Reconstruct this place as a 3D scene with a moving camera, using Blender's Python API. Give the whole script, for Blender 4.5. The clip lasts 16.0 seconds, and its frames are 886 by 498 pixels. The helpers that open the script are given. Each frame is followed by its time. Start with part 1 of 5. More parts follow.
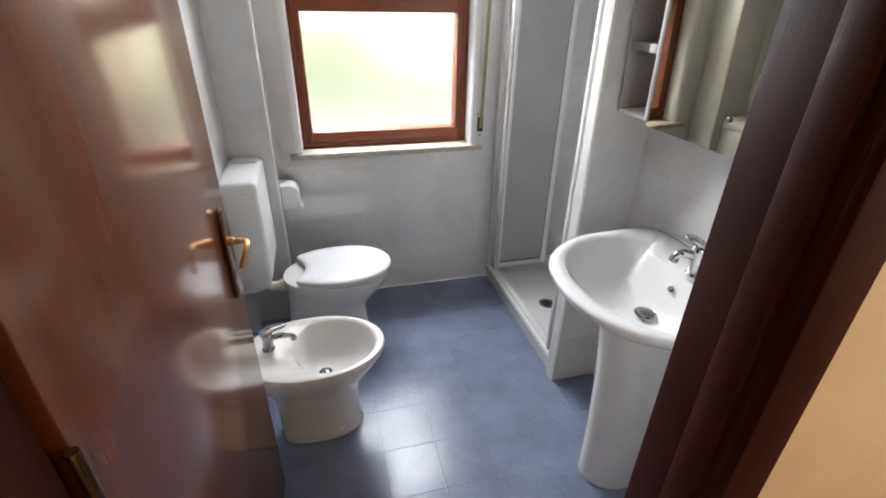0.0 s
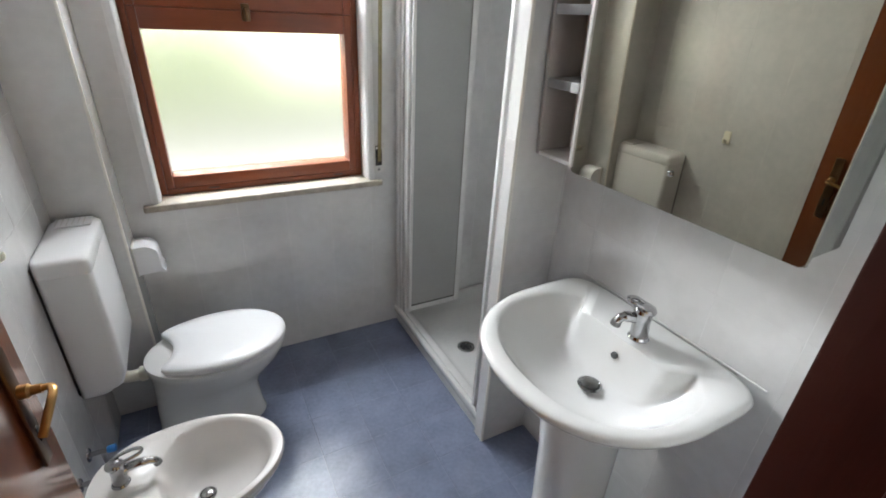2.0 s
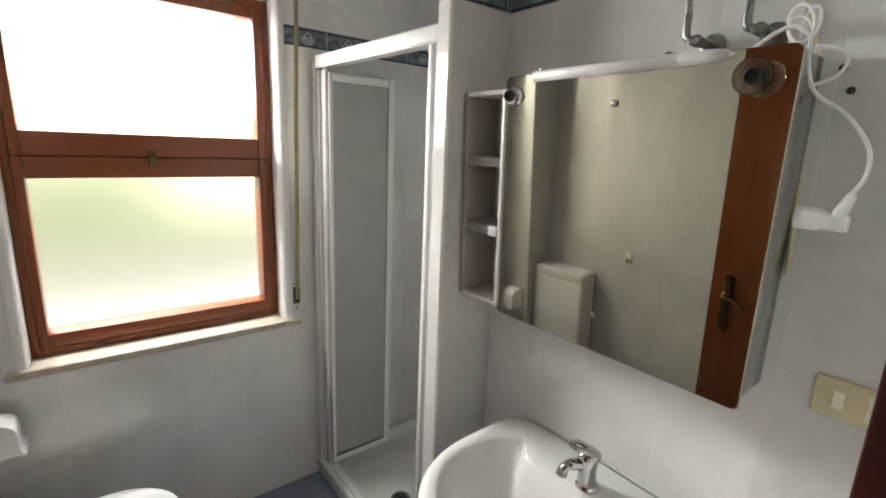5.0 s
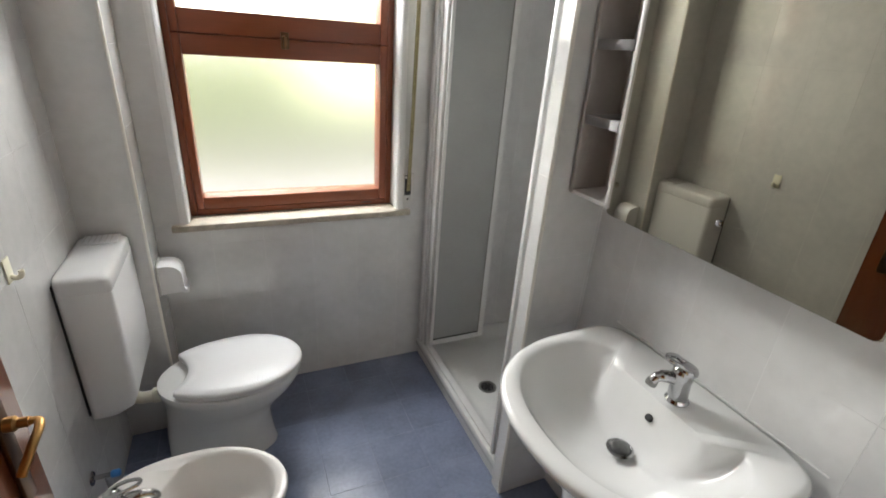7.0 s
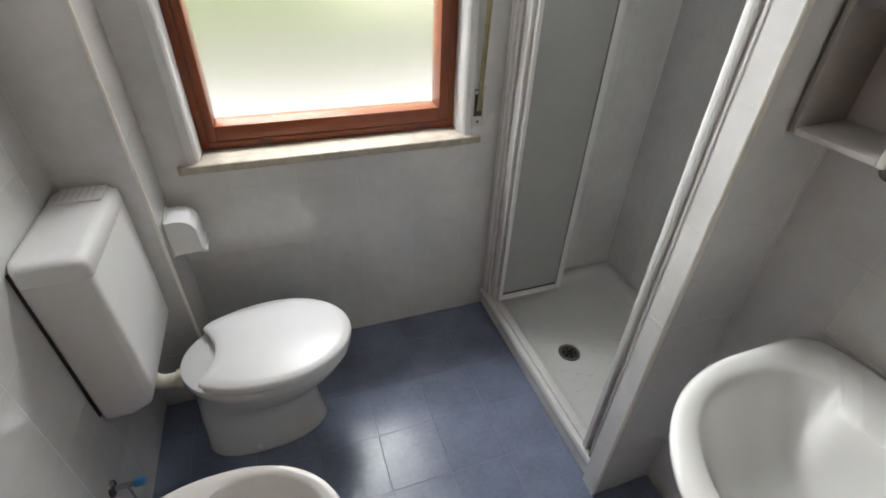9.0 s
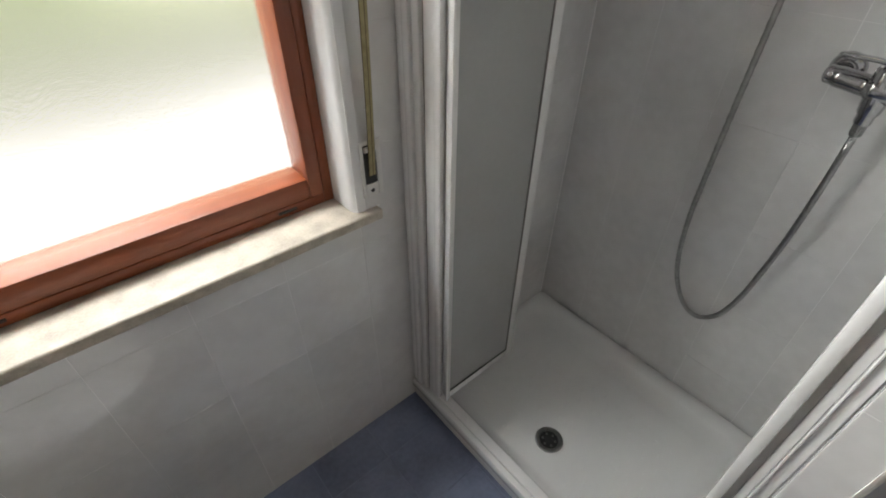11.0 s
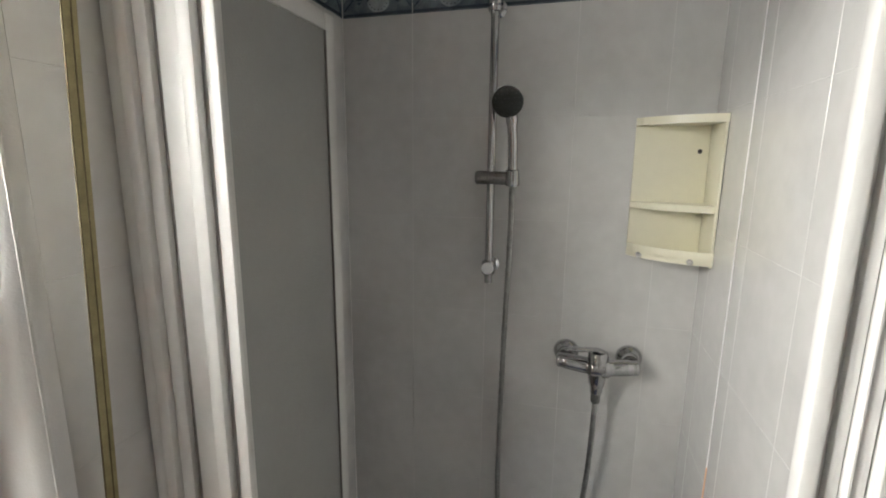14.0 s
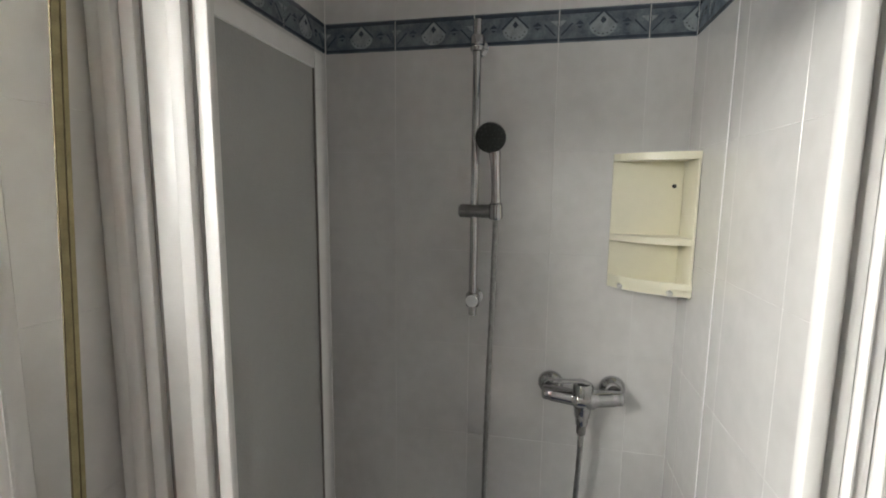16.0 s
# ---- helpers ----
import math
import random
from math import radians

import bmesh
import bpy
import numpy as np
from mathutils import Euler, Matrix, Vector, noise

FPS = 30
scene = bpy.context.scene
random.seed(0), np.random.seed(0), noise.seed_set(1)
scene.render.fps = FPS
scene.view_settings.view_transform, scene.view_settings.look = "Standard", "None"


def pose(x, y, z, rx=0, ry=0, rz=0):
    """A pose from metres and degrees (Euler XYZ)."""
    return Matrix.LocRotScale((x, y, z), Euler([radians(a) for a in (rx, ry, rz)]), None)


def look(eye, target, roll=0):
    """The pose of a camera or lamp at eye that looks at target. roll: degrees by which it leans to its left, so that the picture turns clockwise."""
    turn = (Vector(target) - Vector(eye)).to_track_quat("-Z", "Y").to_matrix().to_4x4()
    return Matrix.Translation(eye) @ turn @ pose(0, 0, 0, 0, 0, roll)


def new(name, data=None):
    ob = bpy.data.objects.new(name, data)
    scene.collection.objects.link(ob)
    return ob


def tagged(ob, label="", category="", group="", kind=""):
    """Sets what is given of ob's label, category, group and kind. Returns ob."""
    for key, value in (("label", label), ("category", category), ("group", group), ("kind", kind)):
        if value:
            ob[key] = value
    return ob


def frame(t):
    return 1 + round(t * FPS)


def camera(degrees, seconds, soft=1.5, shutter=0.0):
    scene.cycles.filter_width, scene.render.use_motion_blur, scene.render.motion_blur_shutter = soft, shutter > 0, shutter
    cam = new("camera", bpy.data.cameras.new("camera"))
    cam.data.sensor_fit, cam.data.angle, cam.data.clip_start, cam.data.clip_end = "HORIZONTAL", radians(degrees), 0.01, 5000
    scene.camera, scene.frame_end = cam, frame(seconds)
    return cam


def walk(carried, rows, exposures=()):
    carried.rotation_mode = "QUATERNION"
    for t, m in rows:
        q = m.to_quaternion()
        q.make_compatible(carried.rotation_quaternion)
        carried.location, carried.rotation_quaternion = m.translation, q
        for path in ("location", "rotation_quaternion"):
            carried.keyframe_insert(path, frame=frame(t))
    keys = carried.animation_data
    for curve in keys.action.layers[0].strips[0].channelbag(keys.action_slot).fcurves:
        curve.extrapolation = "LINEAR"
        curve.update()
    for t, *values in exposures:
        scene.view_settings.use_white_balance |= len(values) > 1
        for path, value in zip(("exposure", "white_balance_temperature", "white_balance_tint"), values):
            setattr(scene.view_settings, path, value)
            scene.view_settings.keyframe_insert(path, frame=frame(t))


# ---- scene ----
cam = camera(87.4, 16.0, soft=1.8)
METRES, EYE, TILT, LEAN, TURN = 2.2, 1.55, 0.0, 0.0, -15.9
PATH = [
    (0, (-0.052, -0.2, 1.52), (0.41, 1.499, 0.572), 1.1),
    (0.5, (-0.069, -0.099, 1.545), (0.546, 1.553, 0.599), 2.1),
    (1, (-0.058, 0.002, 1.53), (0.667, 1.602, 0.575), 2.6),
    (1.5, (-0.038, 0.066, 1.547), (0.77, 1.63, 0.598), 3.2),
    (2, (0.02, 0.108, 1.558), (0.887, 1.669, 0.656), 3.0),
    (2.5, (0.044, 0.16, 1.574), (1.027, 1.7, 0.76), 2.8),
    (3, (0.037, 0.196, 1.592), (1.138, 1.715, 0.898), 2.2),
    (3.5, (0.025, 0.202, 1.616), (1.242, 1.703, 1.101), 2.1),
    (3.7, (0.038, 0.191, 1.623), (1.278, 1.699, 1.188), 1.9),
    (6, (0.071, 0.171, 1.614), (1.17, 1.778, 1.156), 3.7),
    (6.5, (0.087, 0.157, 1.59), (1.016, 1.812, 0.961), 3.7),
    (7, (0.067, 0.167, 1.557), (0.835, 1.829, 0.753), 4.2),
    (7.5, (0.07, 0.234, 1.479), (0.693, 1.883, 0.533), 3.7),
    (8, (0.061, 0.401, 1.491), (0.617, 1.985, 0.404), 2.2),
    (10.3, (0.259, 1.106, 1.441), (0.953, 2.487, 0.165), -0.6),
    (10.5, (0.278, 1.206, 1.436), (1.058, 2.518, 0.144), -0.2),
    (11, (0.303, 1.328, 1.452), (1.312, 2.514, 0.196), 0.5),
    (11.5, (0.35, 1.415, 1.474), (1.558, 2.46, 0.271), 1.3),
    (12, (0.404, 1.456, 1.5), (1.772, 2.411, 0.392), 1.0),
    (12.5, (0.47, 1.463, 1.53), (1.973, 2.344, 0.55), 0.2),
    (13, (0.452, 1.495, 1.562), (2.13, 2.22, 0.773), 0.7),
    (13.5, (0.394, 1.544, 1.579), (2.224, 2.123, 1.017), 1.2),
    (14, (0.365, 1.544, 1.636), (2.261, 2.06, 1.26), 0.5),
    (14.5, (0.351, 1.557, 1.663), (2.288, 2.015, 1.471), 0.6),
    (15, (0.34, 1.555, 1.669), (2.288, 2.003, 1.613), 0.6),
    (15.5, (0.338, 1.557, 1.672), (2.289, 1.991, 1.597), 0.6),
    (16, (0.361, 1.576, 1.651), (2.303, 1.976, 1.389), 0.6),
]
EXPOSURES = [(0.0, 0.24, 6260, 12), (1.0, 0.14, 6200, 11), (1.8, 0.03, 6200, 10), (2.6, -0.04, 6750, 10), (3.5, -0.08, 6900, 10), (6.0, -0.12, 6850, 10), (7.5, -0.24, 6550, 10), (8.2, -0.26, 6500, 10),
             (10.3, -0.40, 6700, 10), (11.5, -0.46, 6620, 10), (12.5, -0.50, 6580, 10), (13.5, -0.58, 6900, 10), (14.5, -0.64, 7000, 10), (16.0, -0.62, 6950, 10)]
walk(cam, [(t, look(eye, target, roll)) for t, eye, target, roll in PATH], EXPOSURES)

# ---- plan (metres) ----
XL, XS, XB = -0.45, 1.06, 1.535        # left wall, basin wall, shower back wall
YD, YW = 0.20, 2.135                   # door wall and window wall, inner faces
YP0, YP1, XP = 1.19, 1.246, 0.848      # shower partition: basin side, shower side, front edge
COLX, COLY = -0.263, 1.955             # boxed pipe column in the corner
TH = 0.006                             # wall tile thickness
BORDER0, BORDER1 = 1.991, 2.066        # decorated border
CEIL = 2.62
WIN = (-0.145, 0.725, 0.838, 2.160)    # window opening x0 x1 z0 z1

# ---- world and light ----
world = bpy.data.worlds.new("sky_world")
world.use_nodes = True
scene.world = world
wn = world.node_tree.nodes
sky = wn.new("ShaderNodeTexSky")
sky.sky_type, sky.sun_disc = "NISHITA", False
sky.sun_elevation, sky.sun_rotation = radians(48), radians(120)
wn["Background"].inputs["Strength"].default_value = 0.12
world.node_tree.links.new(sky.outputs[0], wn["Background"].inputs["Color"])


def area_lamp(name, m, sx, sy, watts, colour):
    d = bpy.data.lights.new(name, "AREA")
    d.shape, d.size, d.size_y, d.energy, d.color = "RECTANGLE", sx, sy, watts, colour
    ob = new(name, d)
    ob.matrix_world = m
    return ob


SKY_LAMP = area_lamp("window_daylight", look((0.24, 2.53, 2.04), (0.34, 1.2, 1.18)), 0.86, 0.54, 67, (0.95, 0.98, 1.0))
SKY_LAMP.data.spread = radians(160)
# added fill in mid-air: brightens the ochre hall wall, no source modelled
HALL_FILL = area_lamp("hall_fill_light", look((1.35, -0.75, 1.70), (0.85, 0.09, 0.95)), 0.5, 0.8, 8.5, (1.0, 0.93, 0.83))


# ---- materials ----
def nodes_of(m):
    m.use_nodes = True
    nt = m.node_tree
    return nt, nt.nodes["Principled BSDF"]


def surface(name, base, rough=0.4, metal=0.0, vary=0.08, scale=6.0, tint=None, bump=0.0, bump_scale=200.0, rand=0.0,
            coat=0.0, stretch=(1, 1, 1), rough_vary=0.1, specular=0.5, detail=5.0):
    """A procedural surface: two scales of colour variation, roughness variation and a fine relief."""
    m = bpy.data.materials.new(name)
    nt, p = nodes_of(m)
    N, L = nt.nodes, nt.links
    geo = N.new("ShaderNodeNewGeometry")
    mp = N.new("ShaderNodeMapping")
    mp.inputs["Scale"].default_value = stretch
    L.new(geo.outputs["Position"], mp.inputs["Vector"])
    n1 = N.new("ShaderNodeTexNoise")
    n1.inputs["Scale"].default_value, n1.inputs["Detail"].default_value = scale, detail
    n2 = N.new("ShaderNodeTexNoise")
    n2.inputs["Scale"].default_value, n2.inputs["Detail"].default_value = scale * 9, 3
    for n in (n1, n2):
        L.new(mp.outputs[0], n.inputs["Vector"])
    mix = N.new("ShaderNodeMix")
    mix.data_type = "RGBA"
    dark = tint or tuple(c * (1 - vary * 2.2) for c in base)
    mix.inputs["A"].default_value, mix.inputs["B"].default_value = (*dark, 1), (*base, 1)
    ramp = N.new("ShaderNodeMapRange")
    ramp.inputs["From Min"].default_value, ramp.inputs["From Max"].default_value = 0.3, 0.62
    add = N.new("ShaderNodeMath")
    add.operation = "MULTIPLY_ADD"
    add.inputs[1].default_value = 0.3
    L.new(n2.outputs["Fac"], add.inputs[0])
    sc = N.new("ShaderNodeMath")
    sc.operation = "MULTIPLY"
    sc.inputs[1].default_value = 0.7
    L.new(n1.outputs["Fac"], sc.inputs[0])
    L.new(sc.outputs[0], add.inputs[2])
    L.new(add.outputs[0], ramp.inputs["Value"])
    L.new(ramp.outputs[0], mix.inputs["Factor"])
    colour = mix.outputs["Result"]
    if rand:
        info = N.new("ShaderNodeObjectInfo")
        hsv = N.new("ShaderNodeHueSaturation")
        mr = N.new("ShaderNodeMapRange")
        mr.inputs["To Min"].default_value, mr.inputs["To Max"].default_value = 1 - rand, 1 + rand
        L.new(info.outputs["Random"], mr.inputs["Value"])
        L.new(mr.outputs[0], hsv.inputs["Value"])
        L.new(colour, hsv.inputs["Color"])
        colour = hsv.outputs[0]
    L.new(colour, p.inputs["Base Color"])
    rr = N.new("ShaderNodeMapRange")
    rr.inputs["To Min"].default_value, rr.inputs["To Max"].default_value = rough * (1 - rough_vary), rough * (1 + rough_vary)
    L.new(n2.outputs["Fac"], rr.inputs["Value"])
    L.new(rr.outputs[0], p.inputs["Roughness"])
    p.inputs["Metallic"].default_value = metal
    p.inputs["Specular IOR Level"].default_value = specular
    p.inputs["Coat Weight"].default_value = coat
    p.inputs["Coat Roughness"].default_value = 0.12
    if bump:
        n3 = N.new("ShaderNodeTexNoise")
        n3.inputs["Scale"].default_value, n3.inputs["Detail"].default_value = bump_scale, 4
        L.new(mp.outputs[0], n3.inputs["Vector"])
        b = N.new("ShaderNodeBump")
        b.inputs["Strength"].default_value, b.inputs["Distance"].default_value = bump, 0.002
        L.new(n3.outputs["Fac"], b.inputs["Height"])
        L.new(b.outputs[0], p.inputs["Normal"])
    return m


def wood(name, light, dark, rough, coat, axis, relief=0.12):
    """Stained wood: rings drawn out along one axis, pores and a varnish."""
    st = [26, 26, 26]
    st[axis] = 1.6
    return surface(name, light, rough, 0, 0.2, 1.0, tint=dark, bump=relief, bump_scale=9, coat=coat, stretch=st, detail=8)


WALL_TILE = surface("glazed_white_tile", (0.69, 0.686, 0.674), 0.06, vary=0.075, scale=3.2, specular=0.9, coat=0.5, bump=0.012, bump_scale=16, rand=0.012)
GROUT = surface("white_grout", (0.73, 0.725, 0.71), 0.7, vary=0.04, scale=14, bump=0.3, bump_scale=500)
FLOOR_TILE = surface("blue_floor_tile", (0.203, 0.233, 0.328), 0.19, vary=0.15, scale=7, bump=0.05, bump_scale=60, rand=0.05)
FLOOR_GROUT = surface("blue_grey_grout", (0.205, 0.236, 0.325), 0.8, vary=0.12, scale=30, bump=0.3, bump_scale=400)
CERAMIC = surface("white_sanitary_ceramic", (0.71, 0.71, 0.695), 0.07, vary=0.015, scale=4, coat=0.4, rough_vary=0.3)
BIDET_CERAMIC = surface("ivory_white_ceramic", (0.73, 0.705, 0.68), 0.09, vary=0.02, scale=4, coat=0.4)
PLASTIC = surface("white_plastic", (0.77, 0.77, 0.775), 0.28, vary=0.008, scale=1.4, rough_vary=0.0)
GREY_PLASTIC = surface("grey_white_plastic", (0.62, 0.61, 0.58), 0.4, vary=0.06, scale=12)
IVORY = surface("ivory_plastic_pipe", (0.78, 0.74, 0.62), 0.3, vary=0.04, scale=6, rough_vary=0.0)
CREAM = surface("cream_plastic", (0.83, 0.80, 0.64), 0.3, vary=0.03, scale=6, rough_vary=0.0)
CREAM_BEAD = surface("cream_white_bead", (0.78, 0.76, 0.70), 0.25, vary=0.04, scale=8)
BEIGE = surface("beige_plastic", (0.66, 0.58, 0.38), 0.35, vary=0.06, scale=14)
ALU = surface("white_painted_aluminium", (0.71, 0.705, 0.69), 0.25, vary=0.05, scale=5)
CHROME = surface("chrome", (0.50, 0.50, 0.51), 0.09, metal=1.0, vary=0.06, scale=40, rough_vary=0.4)
DULL_CHROME = surface("dull_chrome", (0.28, 0.28, 0.275), 0.28, metal=1.0, vary=0.1, scale=40)
HOSE_METAL = surface("steel_hose", (0.40, 0.40, 0.39), 0.3, metal=1.0, vary=0.15, scale=60)
BRONZE = surface("bronzed_brass", (0.17, 0.10, 0.055), 0.3, metal=1.0, vary=0.2, scale=30)
BRASS = surface("polished_brass", (0.50, 0.29, 0.11), 0.3, metal=1.0, vary=0.1, scale=30)
BLACK = surface("black_plastic", (0.02, 0.02, 0.021), 0.4, vary=0.2, scale=20)
GREEN_BLACK = surface("dark_spray_plate", (0.030, 0.036, 0.034), 0.45, vary=0.2, scale=60)
MIRROR = surface("mirror_silver", (0.42, 0.395, 0.325), 0.012, metal=1.0, vary=0.01, scale=2, rough_vary=0.5)
SILVERED = surface("cabinet_silvered_side", (0.40, 0.42, 0.395), 0.14, metal=1.0, vary=0.05, scale=6)
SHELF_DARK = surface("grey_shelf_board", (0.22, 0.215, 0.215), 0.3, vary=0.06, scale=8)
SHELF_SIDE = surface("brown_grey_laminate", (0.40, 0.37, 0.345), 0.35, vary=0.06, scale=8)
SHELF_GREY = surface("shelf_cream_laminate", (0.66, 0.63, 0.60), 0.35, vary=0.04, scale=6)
STONE = surface("beige_travertine", (0.49, 0.435, 0.355), 0.5, vary=0.17, scale=26, bump=0.25, bump_scale=180)
PLASTER = surface("white_plaster", (0.72, 0.715, 0.705), 0.8, vary=0.05, scale=4, bump=0.25, bump_scale=260)
HALL_PAINT = surface("ochre_wall_paint", (0.88, 0.67, 0.38), 0.75, vary=0.05, scale=5, bump=0.2, bump_scale=240)
HALL_FLOOR = surface("hall_stone", (0.30, 0.25, 0.21), 0.35, vary=0.15, scale=12)
PINE_V = wood("varnished_pine_upright", (0.210, 0.047, 0.0125), (0.150, 0.031, 0.0075), 0.40, 0.12, 2)
PINE_H = wood("varnished_pine_rail", (0.210, 0.047, 0.0125), (0.150, 0.031, 0.0075), 0.40, 0.12, 0)
DOOR_WOOD = wood("mahogany_veneer", (0.135, 0.035, 0.012), (0.104, 0.026, 0.009), 0.18, 0.45, 2, 0.02)
DOOR_WOOD.node_tree.nodes["Principled BSDF"].inputs["Specular IOR Level"].default_value = 1.0
DOOR_WOOD.node_tree.nodes["Principled BSDF"].inputs["Specular Tint"].default_value = (1.0, 0.68, 0.45, 1)
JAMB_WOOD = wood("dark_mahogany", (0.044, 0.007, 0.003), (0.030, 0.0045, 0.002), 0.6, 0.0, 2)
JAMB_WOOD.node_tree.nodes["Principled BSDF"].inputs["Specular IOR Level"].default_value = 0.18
BORDER_BLUE = surface("border_blue_glaze", (0.17, 0.205, 0.235), 0.2, vary=0.22, scale=34, tint=(0.055, 0.072, 0.095), rand=0.05)
BORDER_DARK = surface("border_dark_glaze", (0.050, 0.066, 0.092), 0.22, vary=0.2, scale=40)
BORDER_PALE = surface("border_pale_glaze", (0.34, 0.385, 0.41), 0.22, vary=0.22, scale=40)
STRAP = surface("olive_shutter_webbing", (0.36, 0.31, 0.16), 0.85, vary=0.15, scale=60, bump=0.4, bump_scale=500)
STRAP_EDGE = surface("brown_webbing_edge", (0.13, 0.10, 0.05), 0.85, vary=0.1, scale=80)
LEAF_PANEL = surface("grey_styrene_panel", (0.35, 0.352, 0.342), 0.22, vary=0.03, scale=8, bump=0.25, bump_scale=260)
WHITE_CABLE = surface("white_cable", (0.80, 0.80, 0.80), 0.4, vary=0.03, scale=30)
BEIGE_CABLE = surface("yellowed_cable", (0.62, 0.55, 0.34), 0.45, vary=0.08, scale=30)
BLUE_CAP = surface("blue_plastic", (0.05, 0.22, 0.55), 0.35, vary=0.05, scale=30)
SALMON = surface("salmon_cord", (0.70, 0.42, 0.27), 0.7, vary=0.1, scale=60)
DARK_SEAL = surface("black_glazing_seal", (0.03, 0.03, 0.03), 0.6, vary=0.1, scale=40)
RUBBER = surface("grey_seal", (0.20, 0.19, 0.18), 0.7, vary=0.1, scale=40)


def frosted_glass(name):
    """Obscured glass with a rippled relief."""
    m = bpy.data.materials.new(name)
    nt, p = nodes_of(m)
    p.inputs["Base Color"].default_value = (0.97, 0.985, 0.97, 1)
    p.inputs["Transmission Weight"].default_value = 1.0
    p.inputs["Roughness"].default_value = 0.26
    p.inputs["IOR"].default_value = 1.45
    n = nt.nodes.new("ShaderNodeTexNoise")
    n.inputs["Scale"].default_value = 170
    geo = nt.nodes.new("ShaderNodeNewGeometry")
    nt.links.new(geo.outputs["Position"], n.inputs["Vector"])
    b = nt.nodes.new("ShaderNodeBump")
    b.inputs["Strength"].default_value, b.inputs["Distance"].default_value = 0.16, 0.003
    nt.links.new(n.outputs["Fac"], b.inputs["Height"])
    nt.links.new(b.outputs[0], p.inputs["Normal"])
    return m


def clear_glass(name, rough=0.05):
    m = bpy.data.materials.new(name)
    nt, p = nodes_of(m)
    p.inputs["Transmission Weight"].default_value = 1.0
    p.inputs["Roughness"].default_value = rough
    p.inputs["Base Color"].default_value = (0.80, 0.70, 0.64, 1)
    return m


WINDOW_GLASS = frosted_glass("obscured_glass")
CUP_GLASS = clear_glass("frosted_cup_glass", 0.16)


# ---- mesh tools ----
def part(name, bm, material, parent=None, label="", smooth=False):
    """Links a bmesh as one mesh object under a thing or a part."""
    me = bpy.data.meshes.new(name)
    bmesh.ops.recalc_face_normals(bm, faces=bm.faces)
    bm.to_mesh(me)
    bm.free()
    for m in (material if isinstance(material, (list, tuple)) else [material]):
        me.materials.append(m)
    if smooth:
        me.shade_smooth()
        me.set_sharp_from_angle(angle=radians(smooth if smooth is not True else 40))
    ob = new(name, me)
    ob.parent = parent
    if label:
        tagged(ob, label)
    return ob


def thing(name, label, category, group="", kind="", at=(0, 0, 0)):
    ob = new(name)
    ob.empty_display_size = 0.05
    ob.location = at
    return tagged(ob, label, category, group, kind)


def box(bm, x0, x1, y0, y1, z0, z1, bevel=0.0, seg=2):
    ret = bmesh.ops.create_cube(bm, size=1, matrix=Matrix.Translation(((x0 + x1) / 2, (y0 + y1) / 2, (z0 + z1) / 2))
                                @ Matrix.Diagonal((abs(x1 - x0), abs(y1 - y0), abs(z1 - z0), 1)))
    if bevel:
        es = list({e for v in ret["verts"] for e in v.link_edges})
        bmesh.ops.bevel(bm, geom=es, offset=bevel, segments=seg, affect="EDGES", profile=0.5)
    return bm


def boxed(x0, x1, y0, y1, z0, z1, bevel=0.0, seg=2):
    return box(bmesh.new(), x0, x1, y0, y1, z0, z1, bevel, seg)


def lathe(bm, prof, m=Matrix(), seg=28, material_index=0):
    """Turns a profile of (radius, height) about the local z axis of m."""
    rings = []
    for r, z in prof:
        rings.append([bm.verts.new(m @ Vector((r * math.cos(2 * math.pi * i / seg), r * math.sin(2 * math.pi * i / seg), z))) for i in range(seg)])
    for a, b in zip(rings, rings[1:]):
        for i in range(seg):
            f = bm.faces.new((a[i], a[(i + 1) % seg], b[(i + 1) % seg], b[i]))
            f.material_index = material_index
    for ring in (rings[0], rings[-1]):
        f = bm.faces.new(ring)
        f.material_index = material_index
    return bm


def loft(bm, rings, cap0=True, cap1=True):
    vs = [[bm.verts.new(p) for p in ring] for ring in rings]
    n = len(vs[0])
    for a, b in zip(vs, vs[1:]):
        for i in range(n):
            bm.faces.new((a[i], a[(i + 1) % n], b[(i + 1) % n], b[i]))
    if cap0:
        bm.faces.new(vs[0])
    if cap1:
        bm.faces.new(vs[-1])
    return bm


def sweep(bm, pts, radius, seg=12, flat=1.0):
    """A tube along points; radius: a number or one per point; flat squeezes its second axis."""
    pts = [Vector(p) for p in pts]
    rs = radius if isinstance(radius, (list, tuple)) else [radius] * len(pts)
    t0 = (pts[1] - pts[0]).normalized()
    up = Vector((0, 0, 1)) if abs(t0.z) < 0.9 else Vector((0, 1, 0))
    side = t0.cross(up).normalized()
    rings = []
    for i, p in enumerate(pts):
        t = (pts[min(i + 1, len(pts) - 1)] - pts[max(i - 1, 0)]).normalized()
        side = (side - t * side.dot(t)).normalized()
        nrm = t.cross(side)
        rings.append([p + rs[i] * (math.cos(a) * side + flat * math.sin(a) * nrm) for a in (2 * math.pi * k / seg for k in range(seg))])
    return loft(bm, rings)


def spline(pts, n=8):
    """Catmull-Rom points through pts."""
    pts = [Vector(p) for p in pts]
    q = [pts[0] * 2 - pts[1]] + pts + [pts[-1] * 2 - pts[-2]]
    out = []
    for i in range(1, len(q) - 2):
        for k in range(n):
            t = k / n
            a, b, c, d = q[i - 1], q[i], q[i + 1], q[i + 2]
            out.append(0.5 * (2 * b + (c - a) * t + (2 * a - 5 * b + 4 * c - d) * t * t + (3 * b - a - 3 * c + d) * t ** 3))
    return out + [pts[-1]]


